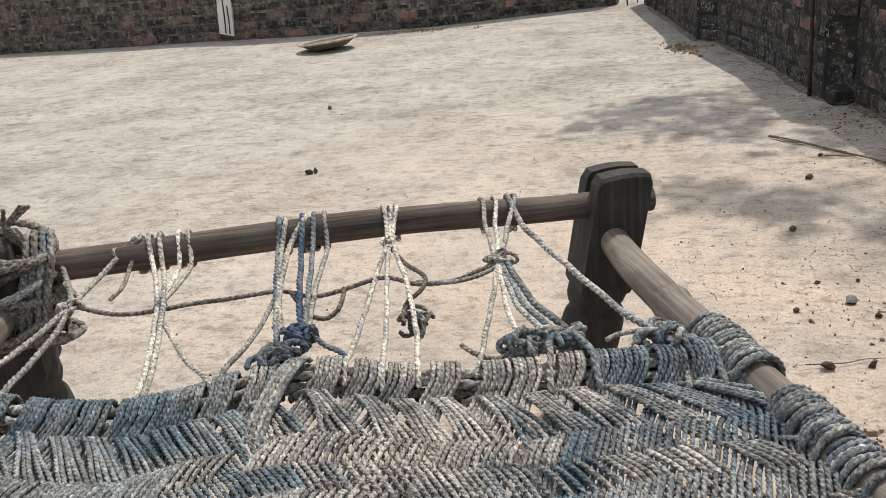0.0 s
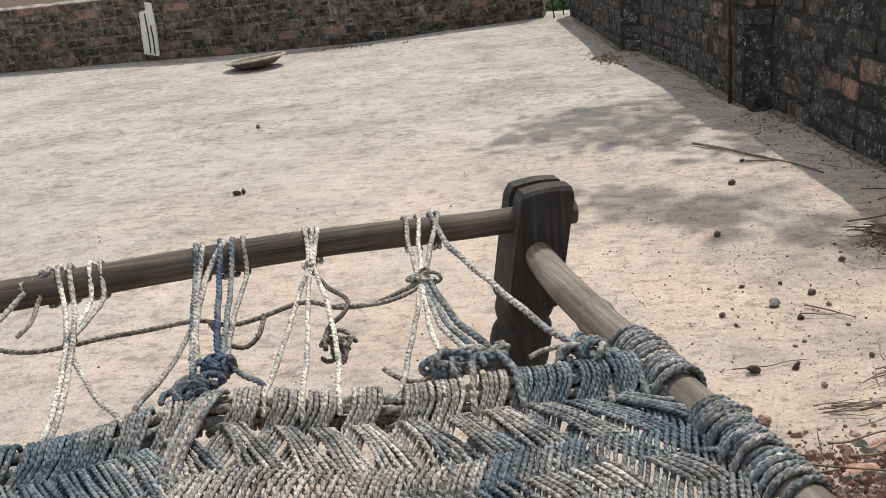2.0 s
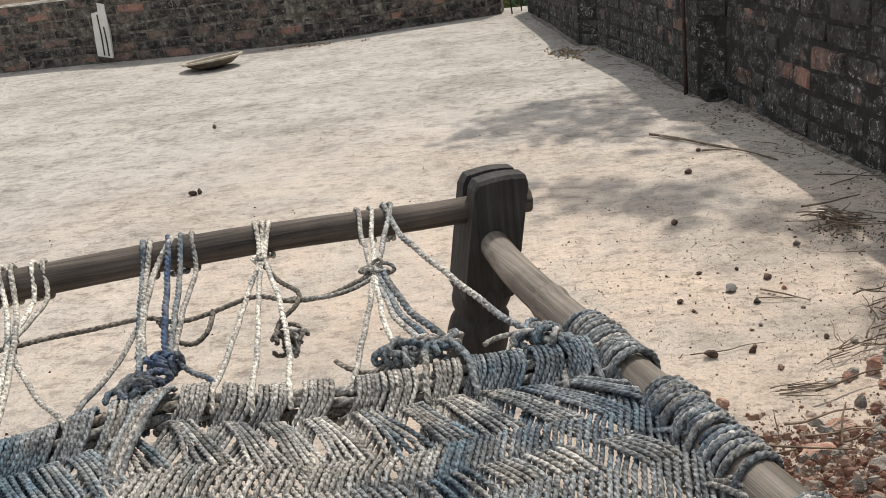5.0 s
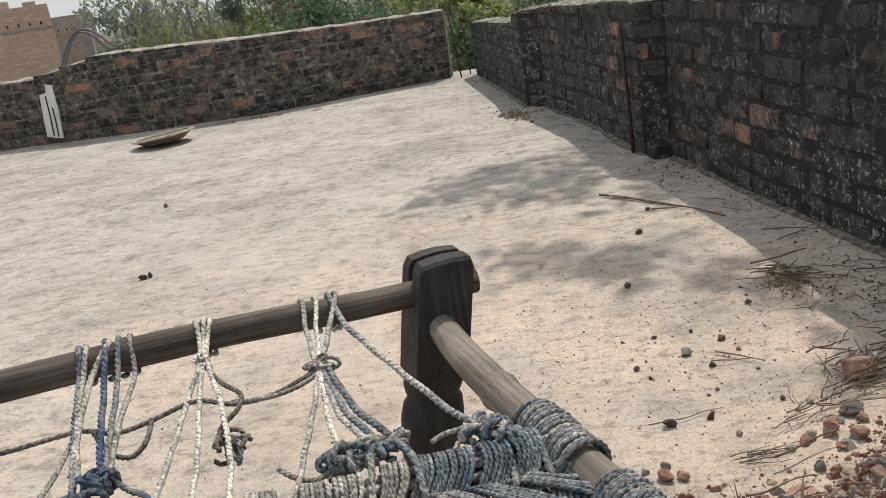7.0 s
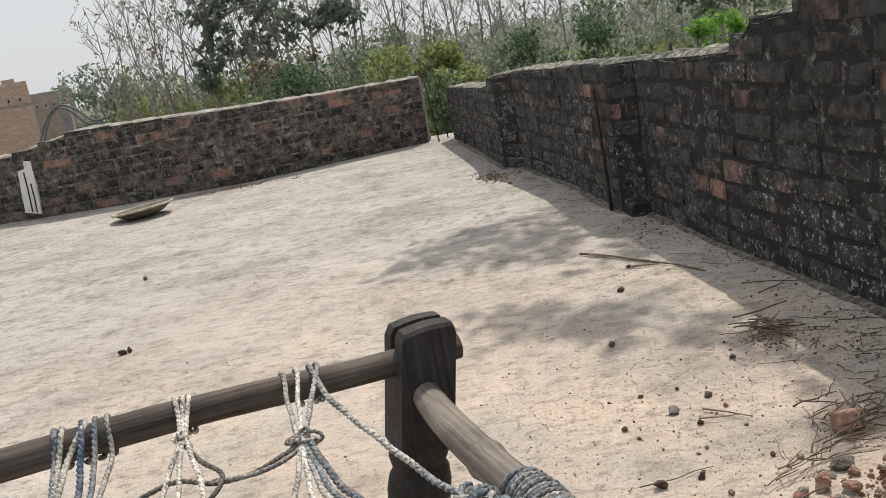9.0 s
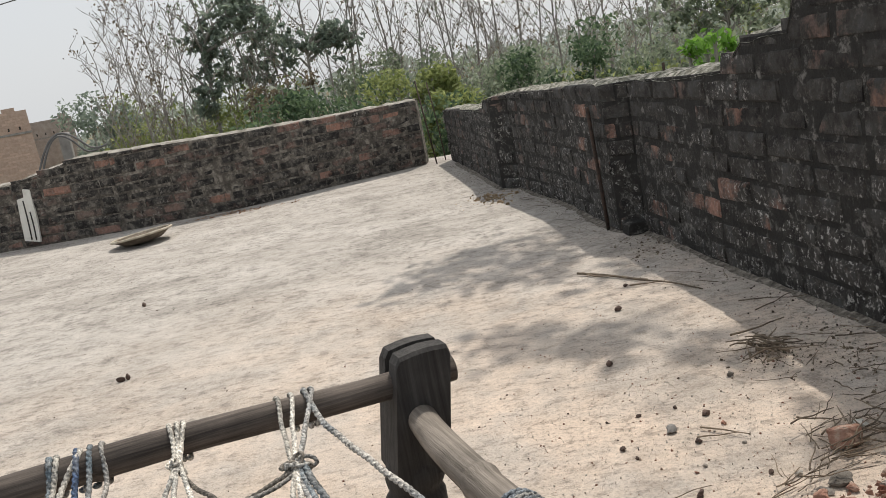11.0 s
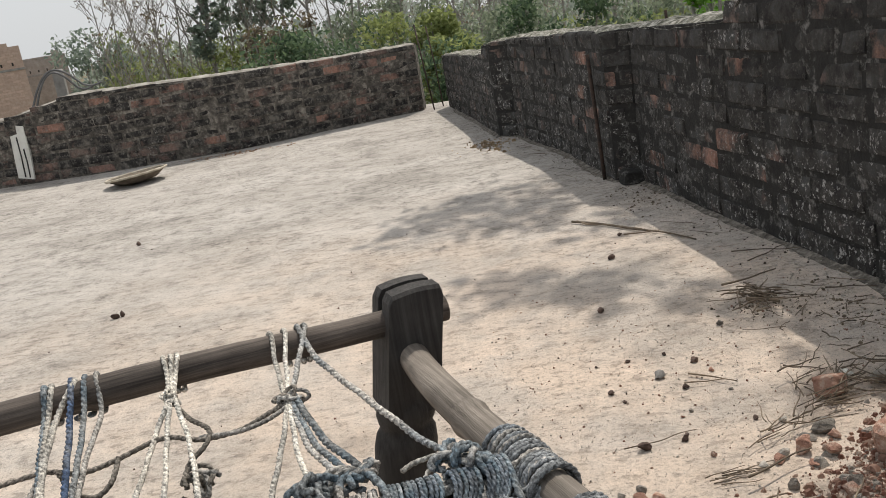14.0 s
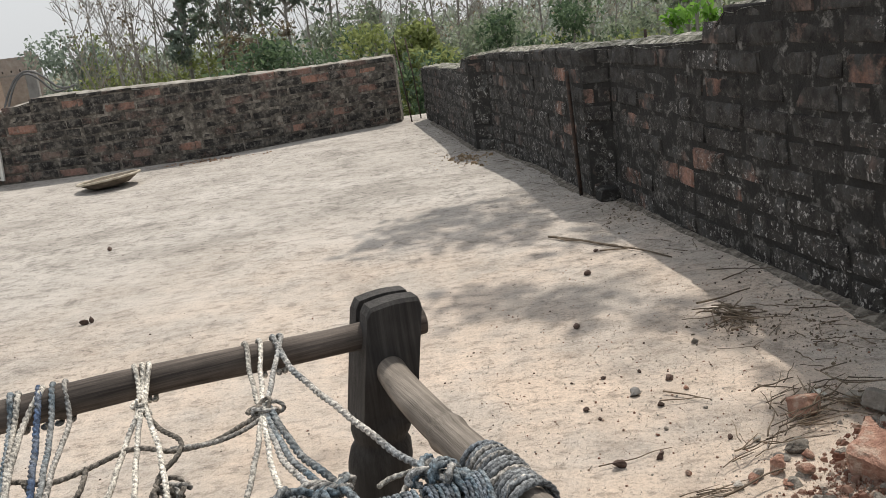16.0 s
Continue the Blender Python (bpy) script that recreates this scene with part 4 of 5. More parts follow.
def broken_brick(x, y, z, size, rot, seed, material=None, label="broken half of a red brick on the rubble"):
    """A brick half with one snapped, crumbling end."""
    bm = bmesh.new()
    bmesh.ops.create_cube(bm, size=1)
    bmesh.ops.subdivide_edges(bm, edges=bm.edges, cuts=9, use_grid_fill=True)
    off = Vector((seed * 2.3, seed, 0))
    for v in bm.verts:
        edge = sum(abs(c) > 0.49 for c in v.co)
        c = Vector((v.co.x * size[0], v.co.y * size[1], v.co.z * size[2]))
        n = noise.noise(c * 22 + off)
        if v.co.x > 0.1:
            c.x -= (v.co.x - 0.1) * size[0] * (0.45 + 0.9 * noise.noise(c * 14 + off * 2))
        c *= 1 - 0.08 * (edge >= 2) - 0.12 * (edge == 3) - 0.16 * n - 0.07 * noise.noise(c * 70 + off)
        v.co = c
    ob = part("broken_brick", bm_mesh("broken_brick", bm, material or M_RUBBLE))
    ob.matrix_world = pose(x, y, z, *rot)
    return tagged(ob, label, "brick", "rubble")


broken_brick(0.842, 3.70, 0.028, (0.12, 0.08, 0.055), (2, 0, 8), 12, M_MORTAR_SIDE, "dark mouldy brick set at the foot of the wall")
broken_brick(0.748, 1.398, 0.034, (0.112, 0.084, 0.062), (10, -14, 40), 3)
broken_brick(0.712, 1.625, 0.020, (0.062, 0.048, 0.040), (14, 22, 125), 5)
broken_brick(0.86, 1.60, 0.022, (0.06, 0.05, 0.036), (5, 20, 40), 8, M_STONE, "grey lump of old mortar in the straw")
for k, (x, y, sx, sy, sz, m_, lab) in enumerate((
    (0.276, 1.36, 0.052, 0.045, 0.036, M_RUBBLE, "lump of broken red brick on the dusty floor"),
    (0.305, 1.355, 0.040, 0.035, 0.032, M_RUBBLE, "lump of broken red brick on the dusty floor"),
    (0.284, 1.395, 0.034, 0.03, 0.022, M_STONE, "grey mortar lump beside red brick"),
    (0.245, 1.385, 0.03, 0.028, 0.018, M_STONE, "grey mortar lump beside red brick"),
    (0.41, 1.21, 0.105, 0.075, 0.03, M_RUBBLE, "flat flake of broken red brick"),
    (0.47, 1.27, 0.07, 0.05, 0.03, M_RUBBLE, "piece of broken red brick in the rubble"),
    (0.505, 1.17, 0.13, 0.06, 0.045, M_STONE, "long grey lump of old mortar in the rubble"),
    (0.455, 1.085, 0.052, 0.05, 0.036, M_RUBBLE, "orange lump of broken brick in the rubble"),
    (0.355, 1.085, 0.05, 0.035, 0.022, M_STONE, "pale mortar flake in the rubble"),
    (0.375, 1.05, 0.045, 0.03, 0.02, M_RUBBLE, "brown brick flake in the rubble"),
    (0.645, 1.50, 0.075, 0.06, 0.045, M_STONE, "grey mortar lump in the rubble"),
    (0.61, 1.475, 0.06, 0.035, 0.022, M_STONE, "flat grey mortar lump in the rubble"),
    (0.595, 1.55, 0.03, 0.025, 0.02, M_STONE, "small grey stone in the rubble"),
    (0.50, 1.405, 0.036, 0.03, 0.026, M_STONE, "grey stone at the edge of the rubble"),
    (0.535, 1.42, 0.05, 0.032, 0.024, M_RUBBLE, "brick flake at the edge of the rubble"),
    (0.585, 1.39, 0.045, 0.03, 0.02, M_RUBBLE, "brick flake in the rubble"),
    (0.522, 1.335, 0.036, 0.03, 0.035, M_STONE, "grey stone at the edge of the rubble"),
    (0.60, 1.30, 0.06, 0.05, 0.03, M_RUBBLE, "piece of broken red brick in the rubble"),
    (0.69, 1.30, 0.07, 0.05, 0.04, M_STONE, "grey mortar lump in the rubble"),
    (0.62, 1.21, 0.08, 0.06, 0.035, M_RUBBLE, "piece of broken red brick in the rubble"),
)):
    lump("brick_lump" if m_ is M_RUBBLE else "mortar_lump", x, y, (sx * 0.66, sy * 0.66, sz * 0.66), m_, lab, "rubble", 100 + k, 0.0, rub.uniform(0, 360))
for k, (x, y, s, m_, lab) in enumerate((
    (0.431, 1.811, 0.034, M_CONCRETE, "smooth grey pebble on the sandy floor"), (-1.465, 4.079, 0.032, M_CLOD, "small dark clod on the floor"),
    (0.515, 2.703, 0.028, M_CLOD, "small red-brown brick chip on the floor"), (0.39, 2.25, 0.028, M_CLOD, "small red-brown brick chip on the floor"),
    (0.469, 1.92, 0.014, M_CLOD, "small dark clod on the floor"), (0.52, 1.862, 0.025, M_CLOD, "square dark clod on the floor"),
    (0.541, 1.805, 0.018, M_RUBBLE, "small red brick chip on the floor"), (0.383, 1.912, 0.015, M_CLOD, "small dark clod on the floor"),
    (0.639, 2.04, 0.02, M_STONE, "small grey stone on the floor"), (0.466, 1.742, 0.02, M_CLOD, "dark brick chip beside a twig"),
    (0.313, 1.765, 0.017, M_CLOD, "dark brick chip on the floor"), (0.31, 1.909, 0.01, M_CLOD, "tiny dark clod on the floor"),
    (0.55, 1.705, 0.013, M_STONE, "small grey stone on the floor"), (0.551, 1.574, 0.015, M_CLOD, "dark brick chip on the floor"),
    (0.331, 1.719, 0.012, M_CLOD, "tiny dark clod on the floor"), (0.424, 1.621, 0.012, M_RUBBLE, "tiny red brick chip on the floor"),
    (0.446, 1.638, 0.013, M_STONE, "tiny grey stone on the floor"), (0.323, 1.523, 0.028, M_CLOD, "dark brick chip on a thin twig"),
    (0.405, 1.537, 0.024, M_CLOD, "dark brick chip on a thin twig"), (0.435, 1.468, 0.016, M_RUBBLE, "small red brick chip on the floor"),
    (0.586, 1.438, 0.046, M_RUBBLE, "red flake of brick among the straw"), (0.546, 1.43, 0.028, M_STONE, "grey stone at the edge of the rubble"),
    (0.623, 1.415, 0.034, M_RUBBLE, "red flake of brick in the rubble"), (0.656, 1.475, 0.032, M_RUBBLE, "red flake of brick in the rubble"),
    (0.827, 1.638, 0.048, M_STONE, "pale grey mortar lump in the straw"), (0.777, 1.682, 0.038, M_BOARD, "crumpled white scrap lying on the straw"),
    (0.60, 2.95, 0.02, M_CLOD, "small dark clod on the floor"),
)):
    lump("pebble" if m_ is M_STONE else "clod", x, y, (s, s * 0.8, s * 0.7), m_, lab, "stone", 300 + k, 0.0, rub.uniform(0, 360), 0.35)
clod = lump("clod", -1.178, 2.925, (0.034, 0.026, 0.024), M_CLOD, "dark forked clod lying on the floor", "clod", 340)
lump("clod", -1.155, 2.94, (0.018, 0.016, 0.034), M_CLOD, "dark forked clod lying on the floor", "clod", 341)


def scatter(name, n, place, size, material, label, seed):
    """Many small chips joined into one mesh."""
    rnd = random.Random(seed)
    v, f = [], []
    for _ in range(n):
        x, y, lift = place(rnd)
        lift += floor_z(x, y) + 0.0012
        s = size[0] + (size[1] - size[0]) * rnd.random() ** 4
        a, h = rnd.uniform(0, 6.28), s * rnd.uniform(0.15, 0.45)
        k = rnd.randint(4, 6)
        o = len(v)
        ring = [(x + s * 0.5 * rnd.uniform(0.6, 1.2) * math.cos(a + i * 6.283 / k), y + s * 0.5 * rnd.uniform(0.5, 1.0) * math.sin(a + i * 6.283 / k)) for i in range(k)]
        v += [(px, py, lift - 0.002) for px, py in ring]
        v += [(x + (px - x) * rnd.uniform(0.3, 0.7) + rnd.uniform(-0.1, 0.1) * s, y + (py - y) * rnd.uniform(0.3, 0.7), lift + h * rnd.uniform(0.4, 1.1)) for px, py in ring]
        f += [(o + i, o + (i + 1) % k, o + k + (i + 1) % k, o + k + i) for i in range(k)] + [tuple(o + k + i for i in range(k))]
    return tagged(part(name, mesh(name, v, f, material)), label, "rubble", kind="stuff")


def in_heap(rnd):
    """A low fan of rubble between the cot and the side wall; it thins out towards its rim."""
    while True:
        x, y = rnd.uniform(0.20, 1.10), 1.75 - 1.3 * rnd.random() ** 1.6
        d = 1.29 + 0.85 * min(max(0.0, x - 0.5), 0.4) - y
        rim = min(d, (x - 0.25) * 1.3, (y - 0.5) * 0.8, 1.6)
        rim += 0.16 * noise.noise(Vector((x * 4.5, y * 4.5, 2))) * min(1, max(0, (1.2 - y) * 4 + (0.5 - x) * 3))
        if rim + rnd.gauss(0, 0.035) > abs(rnd.gauss(0, 0.035)):
            return x, y, max(0, min(0.03, d * 0.10)) * rnd.random()


def near_wall(rnd):
    y = rnd.uniform(1.6, 7.4)
    x = float(np.interp(y, [1.6, 2.0, 2.96, 3.7, 3.76, 4.65, 5.46, 5.56, 7.8], [1.16, 1.10, 0.96, 0.87, 0.77, 0.68, 0.53, 0.42, 0.165]))
    return x - 0.01 - abs(rnd.gauss(0, 0.11)), y, 0.0


def soil_drift():
    """A low uneven fillet of dirt that has crumbled off the wall."""
    ys = np.arange(1.3, 7.5, 0.03)
    v, f = [], []
    for y in ys:
        x = float(np.interp(y, [1.3, 2.0, 2.96, 3.7, 3.76, 4.65, 5.46, 5.56, 7.8], [1.21, 1.10, 0.96, 0.87, 0.77, 0.68, 0.53, 0.42, 0.165]))
        w = 0.045 + 0.04 * noise.noise(Vector((y * 2.3, 5, 0))) + 0.02 * noise.noise(Vector((y * 11, 2, 0)))
        h = 0.020 + 0.012 * noise.noise(Vector((y * 3.7, 9, 0)))
        for k in range(5):
            u = k / 4
            q = x + 0.02 - (w + 0.02) * u
            v.append((q, y, floor_z(q, y) - 0.003 + h * (1 - u) ** 1.6 + 0.004 * noise.noise(Vector((q * 60, y * 60, 1))) * (1 - u)))
    for i in range(len(ys) - 1):
        for k in range(4):
            a = i * 5 + k
            f.append((a, a + 5, a + 6, a + 1))
    tagged(part("soil_drift", mesh("soil_drift", v, f, M_SOIL, True)), "dark dirt crumbled off the wall along its foot", "dirt", kind="stuff")


def over_floor(rnd):
    return rnd.uniform(-4, 0.95), 0.9 + 6 * rnd.random() ** 1.5, 0.0


def round_heap(rnd):
    return rnd.gauss(0.5, 0.32), rnd.gauss(1.75, 0.5), 0.0


M_SOIL = rough_material("wall_dirt", [(0.36, (0.07, 0.062, 0.052)), (0.5, (0.16, 0.143, 0.122)), (0.66, (0.33, 0.30, 0.26))], 45, 0.98, 0.8, 0.006)
soil_drift()
M_CHIP = leaf_material("brick_chips", (0.27, 0.135, 0.10), (0.43, 0.29, 0.225), (0.60, 0.52, 0.45))
scatter("brick_rubble", 14000, in_heap, (0.003, 0.027), M_CHIP, "heap of small red brick chips and mortar crumbs", 1)
scatter("brick_crumbs", 13000, in_heap, (0.002, 0.014), M_CHIP, "fine pale brick crumbs and dust over the heap", 7)
scatter("mortar_rubble", 2600, in_heap, (0.003, 0.036), M_STONE, "grey mortar crumbs among the brick chips", 2)
scatter("wall_litter", 900, near_wall, (0.0015, 0.010), M_CLOD, "dark crumbs and leaf litter at the foot of the wall", 3)
scatter("wall_dust", 3200, near_wall, (0.0015, 0.012), M_STONE, "grey mortar crumbs fallen from the wall", 13)
scatter("leaf_litter", 190, lambda rnd: (rnd.gauss(0.93, 0.05), rnd.gauss(2.02, 0.11), 0.0), (0.002, 0.014), M_TWIG, "dark rotting leaf litter by the wall", 14)
scatter("leaf_litter", 260, lambda rnd: (rnd.gauss(0.78, 0.06), rnd.gauss(2.12, 0.06), 0.0), (0.002, 0.011), M_TWIG, "dark crumbs under the pile of twigs", 15)
scatter("leaf_litter", 240, lambda rnd: (rnd.gauss(0.80, 0.06), rnd.gauss(3.45, 0.2), 0.0), (0.002, 0.015), M_TWIG, "dark leaf litter at the foot of the wall", 16)
scatter("floor_grit", 1300, over_floor, (0.0015, 0.009), M_CLOD, "scattered dark grit on the concrete floor", 4)
scatter("pale_grit", 3000, round_heap, (0.001, 0.007), M_STONE, "scattered grey grit on the sandy floor", 6)
scatter("dark_grit", 500, round_heap, (0.001, 0.005), M_CLOD, "fine dark grit strewn over the sandy floor", 8)
scatter("brick_grit", 1500, round_heap, (0.001, 0.009), M_CHIP, "scattered brick grit on the sandy floor", 5)


def twig(x, y, L, turn, r, seed, z=0.008, rise=0.0):
    rnd = random.Random(seed)
    pts = [(k * L, 0.03 * L * rnd.uniform(-1, 1), rise * k + rnd.uniform(-0.001, 0.002)) for k in np.linspace(0, 1, 5)]
    ob = part("twig", tube("twig", spline(pts, L / 14), np.linspace(r, r * 0.5, len(spline(pts, L / 14))), M_TWIG, 6))
    ob.matrix_world = pose(x, y, z + floor_z(x, y), 0, 0, turn)
    return tagged(ob, "thin dry twig lying on the dusty floor", "twig", "dry twigs")


twig(0.488, 3.213, 0.56, -54, 0.0045, 1)
twig(0.49, 3.195, 0.30, -50, 0.0035, 2)
twig(0.61, 2.93, 0.12, -10, 0.003, 3)
twig(0.86, 2.45, 0.18, 30, 0.002, 4)
twig(0.85, 2.55, 0.20, -18, 0.002, 5)
twig(0.73, 2.28, 0.18, 20, 0.0032, 6)
twig(0.488, 1.794, 0.108, -40, 0.0022, 7)
twig(0.284, 1.528, 0.152, 11, 0.0013, 8, 0.006)
twig(0.466, 1.75, 0.085, -8, 0.0018, 9)
twig(0.95, 2.15, 0.12, -20, 0.002, 10)
pile = random.Random(5)
for k in range(46):
    twig(0.76 + pile.gauss(0, 0.022), 2.13 + pile.gauss(0, 0.03), pile.uniform(0.03, 0.10), pile.uniform(0, 360), pile.uniform(0.0010, 0.0034), 40 + k, 0.006 + 0.03 * pile.random())
for k in range(40):
    a = pile.random()
    twig(0.50 + 0.24 * a + pile.gauss(0, 0.012), 1.455 + 0.14 * a + pile.gauss(0, 0.012), pile.uniform(0.04, 0.13), 28 + pile.gauss(0, 22), pile.uniform(0.0009, 0.0020), 120 + k, 0.008 + 0.035 * pile.random())
for k in range(50):
    twig(0.66 + 0.20 * pile.random() + pile.gauss(0, 0.02), 1.65 + pile.gauss(0, 0.035), pile.uniform(0.04, 0.12), pile.gauss(15, 45), pile.uniform(0.0008, 0.0022), 520 + k, 0.008 + 0.02 * pile.random())
for k in range(9):
    twig(0.39 + 0.05 * pile.random(), 1.386 + pile.gauss(0, 0.008), pile.uniform(0.06, 0.11), 6 + pile.gauss(0, 7), pile.uniform(0.0008, 0.0015), 600 + k, 0.006)
for k in range(34):
    twig(0.92 + pile.gauss(0, 0.07), 1.95 + pile.gauss(0, 0.12), pile.uniform(0.03, 0.10), pile.uniform(0, 360), pile.uniform(0.001, 0.002), 220 + k, 0.006 + 0.015 * pile.random())
for k in range(9):
    twig(0.40 + pile.gauss(0, 0.07), 1.22 + pile.gauss(0, 0.05), pile.uniform(0.05, 0.16), pile.gauss(20, 40), pile.uniform(0.0012, 0.003), 320 + k, 0.015 + 0.02 * pile.random())
for k in range(30):
    y = pile.uniform(2.6, 5.6)
    x = float(np.interp(y, [2.6, 2.96, 3.7, 3.76, 4.65, 5.46, 5.56], [1.0, 0.96, 0.87, 0.77, 0.68, 0.53, 0.42])) - 0.02 - abs(pile.gauss(0, 0.07))
    twig(x, y, pile.uniform(0.03, 0.14), pile.uniform(60, 150), pile.uniform(0.001, 0.002), 420 + k)


def straw(rnd):
    return rnd.gauss(0.33, 0.07), rnd.gauss(5.30, 0.12), 0.0


def straw_far(rnd):
    return rnd.gauss(-1.62, 0.20), 6.98 + rnd.gauss(0, 0.05), 0.0


scatter("dry_leaves", 160, straw, (0.012, 0.04), M_STRAW, "small drift of dry leaves at the foot of the wall", 11)
scatter("dry_leaves", 160, straw_far, (0.010, 0.03), M_RED_STRAW, "small drift of reddish dry leaves by the low wall", 12)

# ---- trees, shrubs and houses beyond ----
EYE_X, EYE_Y, EYE_Z = 0.04, 0.1, 0.85


def far(az, dist):
    return EYE_X + dist * math.sin(radians(az)), EYE_Y + dist * math.cos(radians(az))


def leaf_quads(centres, size, rnd, droop=0.3):
    v, f = [], []
    for c in centres:
        s = size * rnd.uniform(0.6, 1.3)
        q = Euler((rnd.uniform(-1.2, 1.2), rnd.uniform(-1.2, 1.2), rnd.uniform(0, 6.28))).to_matrix()
        o = len(v)
        for a, b, k in ((-0.5, 0, 0), (0, -0.24, 0.06), (0.5, 0, -droop * 0.3), (0, 0.24, 0.06)):
            p = q @ Vector((a * s, b * s, k * s))
            v.append((c[0] + p.x, c[1] + p.y, c[2] + p.z))
        f += [(o, o + 1, o + 2), (o, o + 2, o + 3)]
    return v, f


def shrub(label, az, dist, top_el, width, seed, leaf_mat, leaves, size):
    """A bush whose top reaches the elevation top_el as seen from the terrace."""
    x, y = far(az, dist)
    top = EYE_Z + dist * math.tan(radians(top_el))
    rnd = random.Random(seed)
    root = tagged(empty("shrub", pose(x, y, GROUND_Z)), label, "shrub", "shrubs beyond the wall")
    h = top - GROUND_Z
    blobs = [(rnd.gauss(0, width * 0.38), rnd.gauss(0, width * 0.3), h - width * (0.16 + 1.5 * rnd.random() ** 1.3), width * rnd.uniform(0.14, 0.30)) for _ in range(18)]
    cs = []
    for _ in range(leaves):
        bx, by, bz, br = rnd.choice(blobs)
        d = Vector((rnd.gauss(0, 1), rnd.gauss(0, 1), rnd.gauss(0, 1))).normalized() * br * rnd.uniform(0.45, 1.15)
        cs.append((bx + d.x, by + d.y, min(bz + d.z, h * 1.01)))
    v, f = leaf_quads(cs, size, rnd)
    part("crown", mesh("crown", v, f, leaf_mat), root)
    limbs = [([(0, 0, -0.1), (bx * 0.5, by * 0.5, bz * 0.5), (bx, by, bz)], 0.035, 0.01) for bx, by, bz, _ in blobs]
    v, f = [], []
    for pts, r0, r1 in limbs:
        vv, ff, _ = sweep(spline(pts, 0.3), np.linspace(r0, r1, len(spline(pts, 0.3))), 4)
        o = len(v)
        v += [tuple(q) for q in vv]
        f += [tuple(int(i) + o for i in q) for q in ff]
    part("trunk", mesh("trunk", v, f, M_BARK, True), root)
    return root


def limb_mesh(limbs):
    v, f = [], []
    for pts, r0, r1 in limbs:
        p = np.array(pts, float)
        vv, ff, _ = sweep(p, np.linspace(r0, r1, len(p)), 7 if r0 > 0.03 else 4 if r0 > 0.009 else 3)
        o = len(v)
        v += [tuple(q) for q in vv]
        f += [tuple(int(i) + o for i in q) for q in ff]
    return mesh("trunk", v, f, M_BARK, True)


def wander(rnd, start, way, length, n, bend, rise):
    """Points of a crooked shoot that slowly turns upwards."""
    p, d = Vector(start), Vector(way).normalized()
    pts = [tuple(p)]
    for _ in range(n):
        d = (d + Vector((rnd.gauss(0, bend), rnd.gauss(0, bend), rnd.gauss(rise, bend)))).normalized()
        p = p + d * length / n
        pts.append(tuple(p))
    return pts


